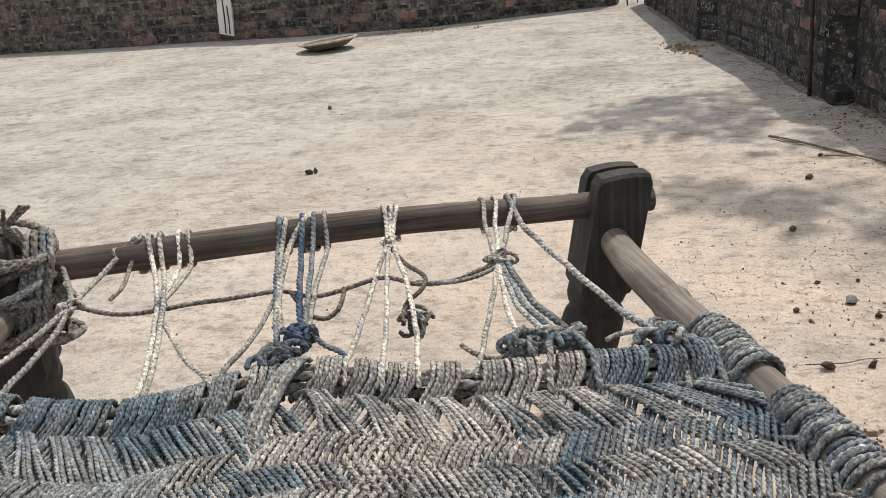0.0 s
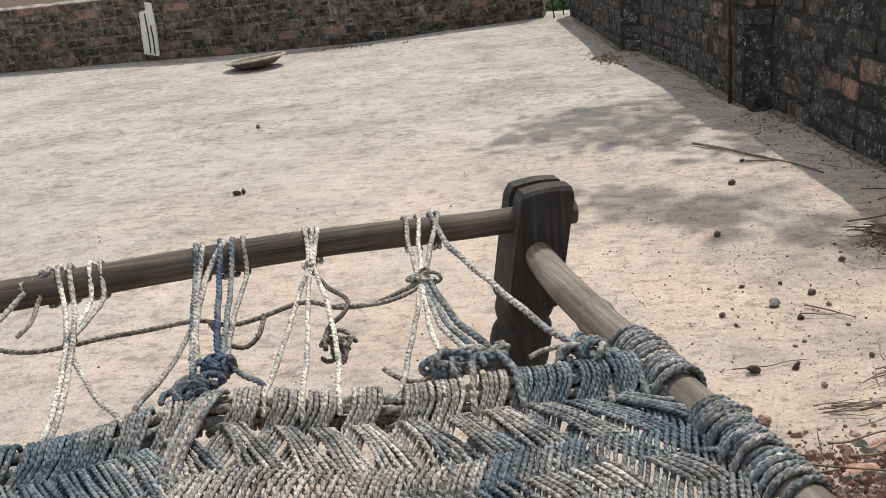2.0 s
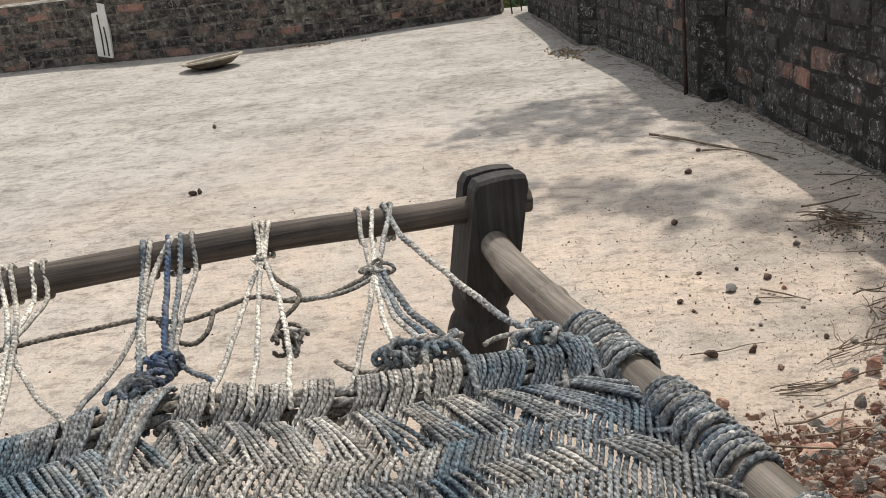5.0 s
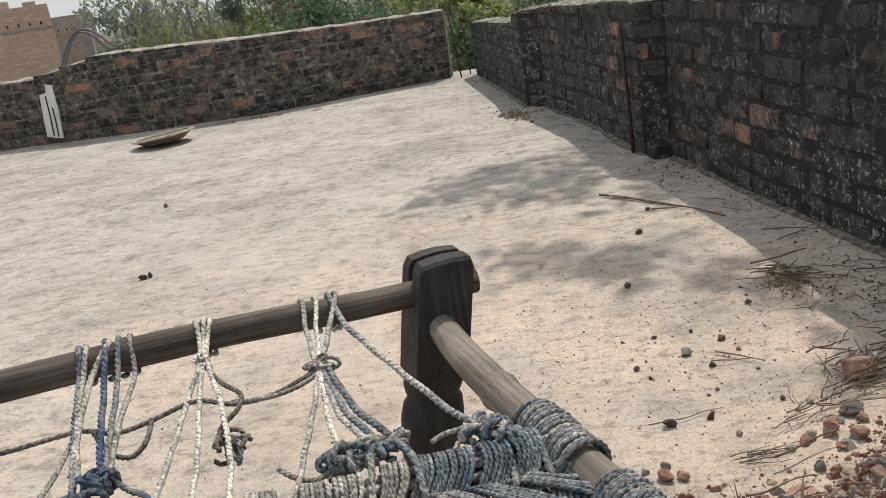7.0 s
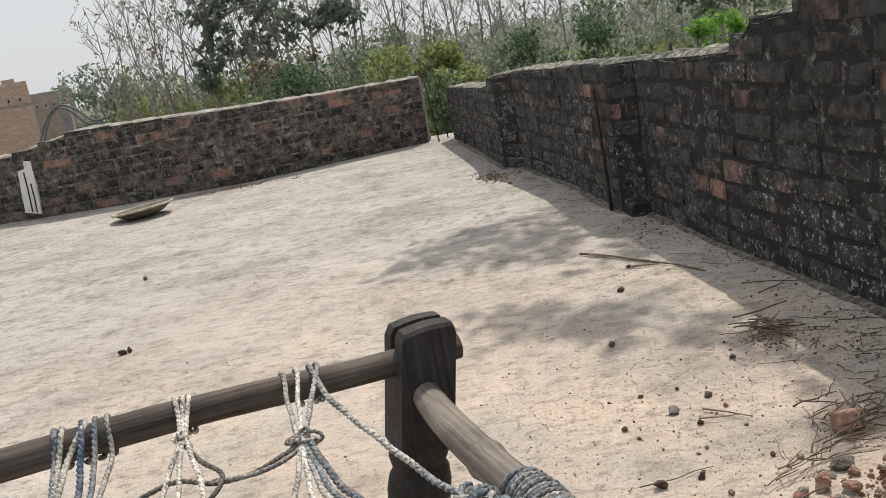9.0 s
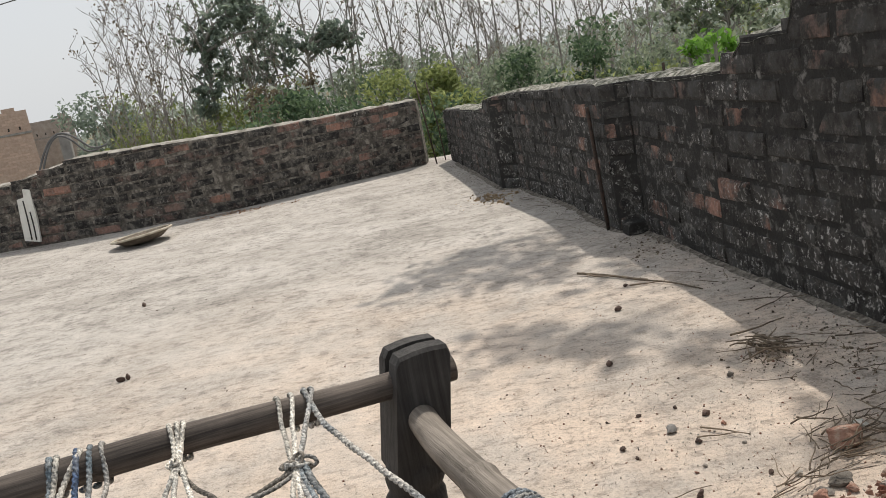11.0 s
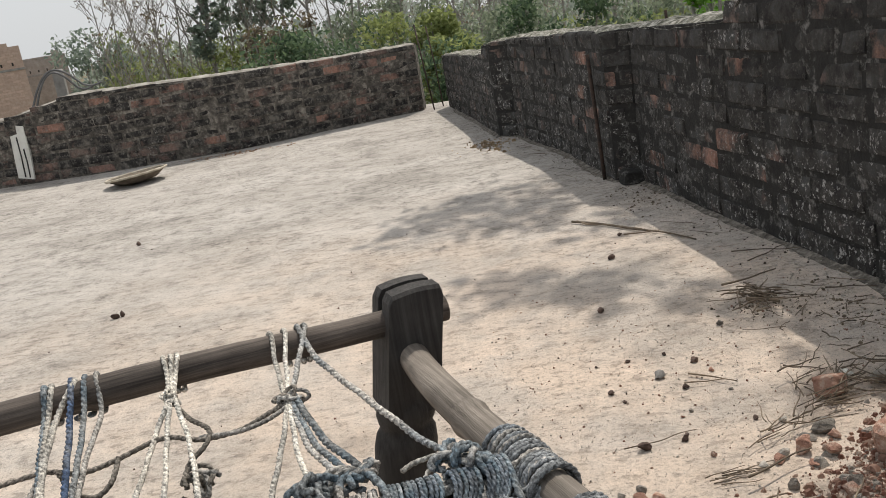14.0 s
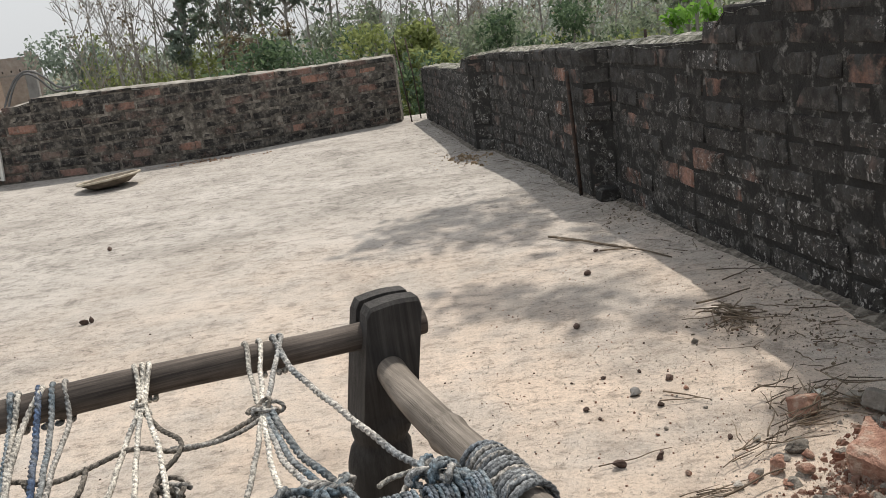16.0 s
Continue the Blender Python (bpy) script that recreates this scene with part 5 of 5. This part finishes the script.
def slender_tree(name, label, az, dist, top_el, seed, r=0.035, lean=0.0, bare_to=0.45, boughs=14, leafing=0.5, leaf_mat=None, leaf=0.075, clumps=(), clump_mat=None):
    """A thin upright tree: one stem, steep boughs with twigs, few leaves at their ends; clumps are thick tufts as (azimuth, elevation, radius, leaves)."""
    rnd = random.Random(seed)
    x, y = far(az, dist)
    root = tagged(empty(name, pose(x, y, GROUND_Z)), label, "tree")
    H = EYE_Z + dist * math.tan(radians(top_el)) - GROUND_Z
    stem = [(lean * H * (k / 12) ** 1.5 + 0.10 * noise.noise(Vector((k * 0.35, seed, 0))) * k / 4, 0.1 * noise.noise(Vector((k * 0.35, seed, 7))), H * k / 12 - 0.1 * (k == 0)) for k in range(13)]
    limbs, tips = [(stem, r, 0.006)], []
    sp = np.array(stem)
    at = lambda u: tuple(float(np.interp(u * 12, range(13), sp[:, c])) for c in range(3))
    for k in range(boughs):
        u = bare_to + (0.97 - bare_to) * (k + rnd.random()) / boughs
        a = rnd.uniform(0, 6.283)
        up = rnd.uniform(0.9, 1.9)
        L = H * (0.10 + 0.24 * (1 - u)) * rnd.uniform(0.7, 1.3)
        bough = wander(rnd, at(u), (math.cos(a), math.sin(a), up), L, 6, 0.09, 0.05)
        limbs.append((bough, r * 0.36 * (1.15 - u * 0.5), 0.004))
        for q in range(rnd.randint(4, 6)):
            b = rnd.uniform(0, 6.283)
            i = rnd.randint(2, 6)
            shoot = wander(rnd, bough[i], (math.cos(b), math.sin(b), rnd.uniform(0.6, 1.8)), L * rnd.uniform(0.25, 0.5), 4, 0.12, 0.05)
            limbs.append((shoot, 0.0055, 0.0035))
            tips += [shoot[4], shoot[rnd.randint(2, 4)]]
            if rnd.random() < 0.6:
                c = rnd.uniform(0, 6.283)
                spray = wander(rnd, shoot[2], (math.cos(c), math.sin(c), 1.0), L * rnd.uniform(0.12, 0.25), 3, 0.15, 0.0)
                limbs.append((spray, 0.0045, 0.003))
                tips.append(spray[3])
    cs = []
    for t in tips:
        if rnd.random() < leafing:
            cs += [(t[0] + rnd.gauss(0, 0.05), t[1] + rnd.gauss(0, 0.05), t[2] + rnd.gauss(-0.02, 0.05)) for _ in range(rnd.randint(1, 4))]
    tufts = []
    for caz, cel, rad, n in clumps:
        cx, cy = far(caz, dist + rnd.uniform(-0.4, 0.4))
        c = Vector((cx - x, cy - y, EYE_Z + dist * math.tan(radians(cel)) - GROUND_Z))
        w = dist * math.tan(radians(rad))
        foot = Vector(at(min(max((c.z - 1.3 * w) / H, 0.2), 0.95)))
        mid = foot.lerp(c, 0.5) + Vector((rnd.gauss(0, 0.08), rnd.gauss(0, 0.08), 0.1))
        limbs.append(([tuple(foot), tuple(mid), tuple(c)], r * 0.5, 0.008))
        for _ in range(24):
            b = c + Vector((rnd.gauss(0, 0.72), rnd.gauss(0, 0.72), rnd.gauss(0, 0.66))) * w
            limbs.append(([tuple(c.lerp(b, 0.1)), tuple(c.lerp(b, 0.6) + Vector((0, 0, 0.03))), tuple(b)], 0.008, 0.003))
            s = w * rnd.uniform(0.12, 0.26)
            tufts += [(b.x + rnd.gauss(0, s), b.y + rnd.gauss(0, s), b.z + rnd.gauss(0, s * 0.8)) for _ in range(int(n / 52 * rnd.uniform(0.2, 1.8)))]
    part("trunk", limb_mesh(limbs), root)
    if cs:
        v, f = leaf_quads(cs, leaf, rnd, 0.8)
        part("crown", mesh("crown", v, f, leaf_mat or M_LEAF_DRY), root)
    if tufts:
        v, f = leaf_quads(tufts, 0.13, rnd, 0.8)
        part("crown", mesh("crown", v, f, clump_mat or M_LEAF_DARK), root)
    return root


BARE = "nearly bare tree with thin upright branches and a few leaves"
LEAFY = "slender tree with dark ragged tufts of leaves behind the wall"
VINE = "dark tree stem overgrown with climbing leaves behind the wall"
# the fan of thin stems at the end of the row
for k, (az, dist, el, r, lean) in enumerate(((-18.9, 16, 5.6, 0.024, -0.06), (-18.4, 17, 6.4, 0.03, -0.045), (-17.4, 16, 6.9, 0.032, -0.03), (-16.6, 18, 7.2, 0.034, 0.0), (-16.0, 17, 6.6, 0.03, -0.05), (-15.2, 18, 7.0, 0.036, 0.0), (-14.4, 17, 6.6, 0.030, -0.03))):
    slender_tree("bare_tree", BARE, az, dist, el, 500 + k, r, lean, 0.42, 13, 0.28)
for k, (az, dist, el, r, lean) in enumerate(((-12.2, 19, 9, 0.04, 0.0), (-11.0, 18, 10, 0.045, -0.02), (-9.4, 19, 10, 0.04, 0.02), (-8.4, 17, 9, 0.03, -0.01), (-6.0, 20, 10, 0.04, 0.02), (-4.6, 18, 9, 0.035, 0.03), (-3.2, 17, 10, 0.04, -0.03), (-2.2, 19, 9.5, 0.04, 0.02), (-1.2, 17, 9, 0.035, -0.02), (0.2, 18, 8.6, 0.04, 0.02), (1.6, 19, 8.4, 0.035, 0.01), (2.6, 17, 8, 0.036, -0.03), (3.6, 18, 8.4, 0.042, 0.02), (4.6, 20, 8, 0.04, 0.0), (5.6, 17, 8.5, 0.04, -0.02), (6.8, 19, 8.2, 0.045, 0.01), (7.9, 18, 8, 0.036, 0.03), (9.2, 20, 8.4, 0.045, -0.01), (10.3, 18, 8, 0.036, 0.02), (11.4, 19, 8.5, 0.042, 0.0), (12.4, 20, 8, 0.045, -0.02), (13.6, 18, 8.2, 0.036, 0.02), (14.8, 19, 8, 0.04, 0.0), (16.4, 20, 8, 0.04, 0.01), (18.2, 19, 8, 0.04, -0.01), (20.2, 20, 8, 0.04, 0.01))):
    slender_tree("bare_tree", BARE, az, dist, el, 520 + k, r, lean, 0.34, 15, 0.4, M_LEAF_DRY if k % 3 else M_LEAF)
slender_tree("leafy_tree", VINE, -13.6, 17, 8.0, 601, 0.075, 0.01, 0.5, 8, 0.6, M_LEAF, 0.08,
    ((-11.6, 5.2, 0.9, 900), (-10.0, 5.6, 1.0, 1000), (-12.6, 4.6, 0.7, 600), (-13.8, 4.2, 0.55, 420), (-13.0, 3.2, 0.75, 700), (-13.6, 2.2, 0.5, 360), (-12.4, 2.0, 0.5, 300), (-13.7, 1.0, 0.5, 420), (-13.8, 0.0, 0.6, 500), (-11.0, 6.5, 1.0, 800), (-9.2, 4.2, 0.6, 350)))
slender_tree("leafy_tree", LEAFY, -10.4, 18, 8.5, 602, 0.035, 0.02, 0.4, 10, 0.7, M_LEAF_DARK, 0.09,
    ((-9.9, 3.6, 0.6, 380), (-10.6, 2.6, 0.6, 380), (-9.4, 2.4, 0.5, 300), (-8.8, 3.2, 0.5, 260), (-11.4, 1.6, 0.7, 420), (-9.8, 1.4, 0.6, 360)))
slender_tree("leafy_tree", LEAFY, -7.4, 17, 9.0, 603, 0.065, 0.03, 0.55, 9, 0.5, M_LEAF_DARK, 0.09,
    ((-7.8, 3.0, 0.6, 420), (-6.8, 2.6, 0.5, 320), (-5.6, 3.4, 0.65, 520), (-4.6, 3.2, 0.6, 460), (-5.2, 2.4, 0.55, 380), (-3.9, 2.6, 0.4, 220), (-8.4, 2.0, 0.5, 300)))
slender_tree("leafy_tree", "airy leafy tree beyond the side wall", 19.5, 15, 6.0, 604, 0.06, 0.0, 0.4, 12, 0.8, M_LEAF_LIGHT, 0.10,
    ((16.6, 0.6, 1.0, 620), (18.4, 1.2, 1.1, 700), (20.4, 0.8, 1.1, 700), (22.2, 1.0, 1.1, 700), (21.0, -0.6, 0.9, 480), (18.0, -0.4, 0.9, 420), (23.6, 0.0, 1.0, 500)), M_LEAF)
for k, (az, dist, el, w, m_, n, s, lab) in enumerate((
    (-19.7, 20, 2.1, 1.25, M_LEAF_DARK, 3000, 0.12, "round dusty green bush beside the brick house"),
    (-18.2, 18, -0.2, 1.8, M_LEAF_LIGHT, 2200, 0.12, "yellow-green bush behind the low wall"),
    (-16.5, 19, 1.9, 1.7, M_LEAF_LIGHT, 1500, 0.12, "dusty green bush behind the low wall"),
    (-14.6, 20, 1.2, 2.0, M_LEAF, 1500, 0.12, "yellow-green bush behind the low wall"),
    (-11.6, 17, 0.9, 1.8, M_LEAF_LIGHT, 1900, 0.12, "dusty green bush behind the low wall"),
    (-9.7, 16, 1.2, 1.0, M_LEAF_DRY, 1100, 0.11, "brownish dry bush behind the low wall"),
    (-6.8, 12, 0.3, 1.5, M_LEAF_DEEP, 3200, 0.10, "dense dark green bush behind the low wall"),
    (-4.0, 14, 0.0, 1.6, M_LEAF_DEEP, 2600, 0.10, "dense dark green bush behind the low wall"),
    (-3.2, 16, 1.7, 1.3, M_LEAF, 2300, 0.11, "dusty green bush behind the low wall"),
    (1.0, 10.5, 0.0, 0.75, M_LEAF_LIGHT, 3600, 0.08, "light green bush at the gap between the walls"),
    (1.0, 9.6, -2.2, 0.9, M_LEAF_DEEP, 3000, 0.07, "green bush at the gap between the walls"),
    (3.6, 14, 0.1, 1.9, M_LEAF, 3200, 0.10, "dusty green bush beyond the side wall"),
    (5.9, 14, 0.2, 1.9, M_LEAF, 3000, 0.10, "dusty green bush beyond the side wall"),
    (9.4, 12.5, 0.8, 1.3, M_LEAF_DEEP, 4200, 0.09, "dense dark bush beyond the side wall"),
    (11.3, 13, -1.0, 1.6, M_LEAF, 3200, 0.09, "dusty green bush beyond the side wall"),
    (13.4, 12, -1.8, 1.5, M_LEAF_LIGHT, 3000, 0.09, "light green bush beyond the side wall"),
    (15.8, 13, -1.2, 2.0, M_LEAF, 3200, 0.10, "dusty green bush beyond the side wall"),
    (18.5, 14, -0.6, 2.2, M_LEAF, 3200, 0.10, "dusty green bush beyond the side wall"),
    (21.5, 15, -0.2, 2.4, M_LEAF, 3200, 0.11, "dusty green bush beyond the side wall"),
    (13.0, 20, 0.9, 3.0, M_LEAF, 3400, 0.12, "dusty green thicket beyond the side wall"),
    (17.5, 21, 1.2, 3.2, M_LEAF_DARK, 3400, 0.12, "dark thicket beyond the side wall"),
    (6.5, 22, 0.9, 3.2, M_LEAF, 3000, 0.12, "dusty green thicket beyond the side wall"),
    (0.5, 22, 0.6, 3.0, M_LEAF, 3000, 0.12, "dusty green thicket behind the walls"),
    (-8.0, 23, 0.4, 3.0, M_LEAF, 1800, 0.13, "dark thicket behind the low wall"),
    (-14.5, 25, 0.3, 3.4, M_LEAF, 3000, 0.13, "dusty thicket behind the low wall"),
    (10.5, 26, 1.1, 3.6, M_LEAF_HAZE_TINT, 2200, 0.14, "tall thicket in haze-tinted leaf colour far beyond the side wall"),
    (14.5, 26, 1.2, 4.0, M_LEAF_HAZE_TINT, 2300, 0.14, "tall thicket in haze-tinted leaf colour far beyond the side wall"),
    (18.8, 25, 1.9, 4.2, M_LEAF_HAZE_TINT, 2500, 0.14, "tall thicket in haze-tinted leaf colour far beyond the side wall"),
    (22.6, 25, 2.8, 4.4, M_LEAF_HAZE_TINT, 2800, 0.14, "tall thicket in haze-tinted leaf colour far beyond the side wall"),
    (5.0, 27, 0.8, 3.6, M_LEAF_HAZE_TINT, 3000, 0.14, "tall thicket in haze-tinted leaf colour far beyond the side wall"),
)):
    shrub(lab, az, dist, el, w, 700 + k, m_, n, s)
# the bright young plant just over the side wall
shrub("bright green young plant growing behind the side wall", 18.9, 5.0, -1.2, 0.24, 801, M_LEAF_BRIGHT, 520, 0.06)


def shade_tree():
    """The tall tree past the side wall: its limbs reach over and dapple the terrace."""
    rnd = random.Random(31)
    tx, ty = 5.2, 6.6
    root = tagged(empty("leafy_tree", pose(tx, ty, GROUND_Z)), "tall leafy tree beyond the side wall shading the terrace", "tree")
    H = 5.2
    clumps = []
    # where its shade lies on the floor, and how wide
    for sx, sy, w, n in ((-0.12, 3.50, 0.16, 120), (0.02, 3.72, 0.16, 130), (0.22, 3.86, 0.16, 150), (0.42, 3.62, 0.16, 160), (0.16, 3.42, 0.18, 150), (0.36, 3.36, 0.14, 110), (0.10, 2.62, 0.13, 90), (0.28, 2.50, 0.15, 130), (0.42, 2.42, 0.14, 120), (0.64, 2.25, 0.10, 80), (0.76, 2.12, 0.09, 60), (0.70, 3.2, 0.2, 130), (0.78, 1.75, 0.12, 60), (0.9, 3.6, 0.25, 120), (0.6, 3.95, 0.2, 120)):
        h = H + rnd.uniform(-0.5, 0.6)
        clumps.append((Vector((sx + 0.283 * h - tx, sy + 0.528 * h - ty, h - GROUND_Z)), w * 0.6, int(n * 0.6)))
    # and the rest of the crown
    for _ in range(26):
        clumps.append((Vector((rnd.gauss(0.2, 1.0), rnd.gauss(0.4, 1.1), rnd.uniform(6.5, 11.0))), 0.45, 130))
    v, f, cs = [], [], []
    fork = Vector((-0.5, -0.2, 5.2))
    limbs = [([(0, 0, -0.1), (-0.1, 0, 2.5), tuple(fork)], 0.17, 0.11), ([tuple(fork), (0.1, 0.2, 7.5), (0.2, 0.4, 10.5)], 0.10, 0.03)]
    for c, w, n in clumps:
        mid = fork.lerp(c, 0.5) + Vector((rnd.gauss(0, 0.2), rnd.gauss(0, 0.2), 0.3))
        limbs.append(([tuple(fork), tuple(mid), tuple(c)], 0.018, 0.004))
        for _ in range(n):
            cs.append((c.x + rnd.gauss(0, w), c.y + rnd.gauss(0, w), c.z + rnd.gauss(0, w)))
    for pts, r0, r1 in limbs:
        p = spline(pts, 0.25)
        vv, ff, _ = sweep(p, np.linspace(r0, r1, len(p)), 6)
        o = len(v)
        v += [tuple(q) for q in vv]
        f += [tuple(int(i) + o for i in q) for q in ff]
    part("trunk", mesh("trunk", v, f, M_BARK, True), root)
    v, f = leaf_quads(cs, 0.105, rnd)
    part("crown", mesh("crown", v, f, M_LEAF), root)


shade_tree()


def far_woods():
    """A belt of woods that closes the view; its haze is put into the leaf colour."""
    rnd = random.Random(9)
    cs = []
    for _ in range(24000):
        az = rnd.uniform(-75, 60)
        d = rnd.uniform(34, 60) if az > -21 else rnd.uniform(54, 66)
        x, y = far(az, d)
        crown = 1.5 + 1.1 * noise.noise(Vector((az * 0.35, 0, 1))) + 0.7 * noise.noise(Vector((az * 1.3, 0, 4)))
        cs.append((x, y, GROUND_Z + (crown + 3.0) * rnd.random() ** 0.7))
    v, f = leaf_quads(cs, 0.55, rnd)
    tagged(part("far_woods", mesh("far_woods", v, f, M_LEAF_HAZE_TINT)), "belt of distant green trees in haze-tinted leaf colour", "woods", kind="stuff")


far_woods()


def house(name, label, corners, top, material, crest):
    """A flat-roofed brick box with a ragged parapet, dark slabs for vent holes and string course."""
    root = tagged(empty(name), label, "house")
    (x0, y0), (x1, y1), (x2, y2), (x3, y3) = corners
    v = [(x, y, z) for z in (GROUND_Z - 0.3, top) for x, y in corners]
    f = [(0, 1, 5, 4), (1, 2, 6, 5), (2, 3, 7, 6), (3, 0, 4, 7), (4, 5, 6, 7)]
    part("wall", mesh("wall", v, f, material), root)
    a, b = Vector((x0, y0, 0)), Vector((x1, y1, 0))
    d = (b - a).normalized()
    n = Vector((d.y, -d.x, 0))
    L = (b - a).length

    def slab(nm, s0, s1, z0, z1, out, m_, lab=""):
        q = [a + d * s0 + n * out, a + d * s1 + n * out, a + d * s1 - n * 0.02, a + d * s0 - n * 0.02]
        vv = [(p.x, p.y, z) for z in (z0, z1) for p in q]
        part(nm, mesh(nm, vv, [(0, 1, 5, 4), (1, 2, 6, 5), (2, 3, 7, 6), (3, 0, 4, 7), (4, 5, 6, 7), (3, 2, 1, 0)], m_), root, lab)
    rnd = random.Random(len(label))
    # brick courses stand a little proud
    z, k = top - 2.24, 0
    while z < top - 0.06:
        s = max(0.0, L - 3.4) - 0.12 * (k % 2)
        while s < L:
            w = 0.23
            if rnd.random() < 0.8 and s > 0 and s + w < L:
                slab("brick", s, s + w, z, z + 0.065, rnd.uniform(0.006, 0.016), material)
            s += 0.245
        z += 0.08
        k += 1
    # Vent holes are dark slabs set proud; their colour paints the inner shade.
    for i in range(int(L / 0.34)):
        slab("vent_hole_shade", 0.15 + i * 0.34, 0.15 + i * 0.34 + 0.05, top - 0.60, top - 0.50, 0.022, M_SLOT_SHADE, "dark slab for the shade in a gap between bricks")
    slab("band", 0, L, top - 0.75, top - 0.68, 0.03, M_CONCRETE, "pale concrete string course")
    for s, w, h in crest:
        slab("parapet", s, s + w, top, top + h, 0.0, material)
    return root


hx0, hy0 = far(-40, 34)
hx1, hy1 = far(-24.35, 31)
ddx, ddy = far(-24.5, 38)
house("brick_house", "unplastered pale brick house with a ragged parapet", [(hx0, hy0), (hx1, hy1), (ddx, ddy), (hx0 - 3, hy0 + 8)], EYE_Z + 1.04, M_HOUSE, [(8.6, 0.4, 0.12), (7.3, 0.9, 0.22), (6.0, 0.8, 0.2)])
gx0, gy0 = far(-24.6, 40)
gx1, gy1 = far(-22.0, 40)
house("brick_house", "grey-brown brick house behind the pale one", [(gx0 - 2.0, gy0), (gx1, gy1), far(-22.2, 48), (gx0 - 2, gy0 + 8)], EYE_Z + 0.76, M_HOUSE_GREY, [(3.2, 0.32, 0.18)])
px, py = far(-23.25, 10.5)
pil = bmesh.new()
bmesh.ops.create_cube(pil, size=1)
for v in pil.verts:
    v.co = Vector((v.co.x * 0.11, v.co.y * 0.11, (v.co.z + 0.5) * (EYE_Z + 0.04 - GROUND_Z)))
bmesh.ops.bevel(pil, geom=list(pil.edges), offset=0.01, segments=1, affect="EDGES")
pillar = part("concrete_pillar", bm_mesh("concrete_pillar", pil, M_CONCRETE))
pillar.matrix_world = pose(px, py, GROUND_Z, 0, 1.5, 12)
tagged(pillar, "grey concrete pillar standing behind the low wall", "pillar")
for k, (a, b) in enumerate((((-24.6, -1.9), (-20.4, -0.95)), ((-24.4, -1.9), (-20.9, -1.0)))):
    pts = []
    for u in np.linspace(0, 1, 9):
        az = a[0] + (b[0] - a[0]) * u
        el = a[1] + (b[1] - a[1]) * u + 2.0 * math.sin(math.pi * min(u * 1.25, 1)) * (1 - 0.35 * u) - 0.12 * k
        x, y = far(az, 10.1 + 0.2 * k)
        pts.append((x, y, EYE_Z + 10.1 * math.tan(radians(el))))
    tagged(part("cable", tube("cable", spline(pts, 0.05), 0.013, M_CABLE, 6)), "grey cable bent over the pillar behind the wall", "cable")
pole_me = tube("utility_pole", [(-30, 24, GROUND_Z - 0.2), (-30, 24, 1.0), (-30, 24, 4.8)], [0.13, 0.115, 0.1], M_CONCRETE, 12)
tagged(part("utility_pole", pole_me), "grey concrete pole carrying the overhead wire", "pole")
wire = []
for u in np.linspace(0, 1, 12):
    x, y = -30 + 36 * u, 24 + 14 * u
    wire.append((x, y, 4.5 + 3.4 * u - 1.2 * math.sin(math.pi * u) + 3.0 * u * u))
tagged(part("overhead_wire", tube("overhead_wire", wire, 0.022, M_CABLE, 6)), "thin grey overhead wire against the white sky", "wire")
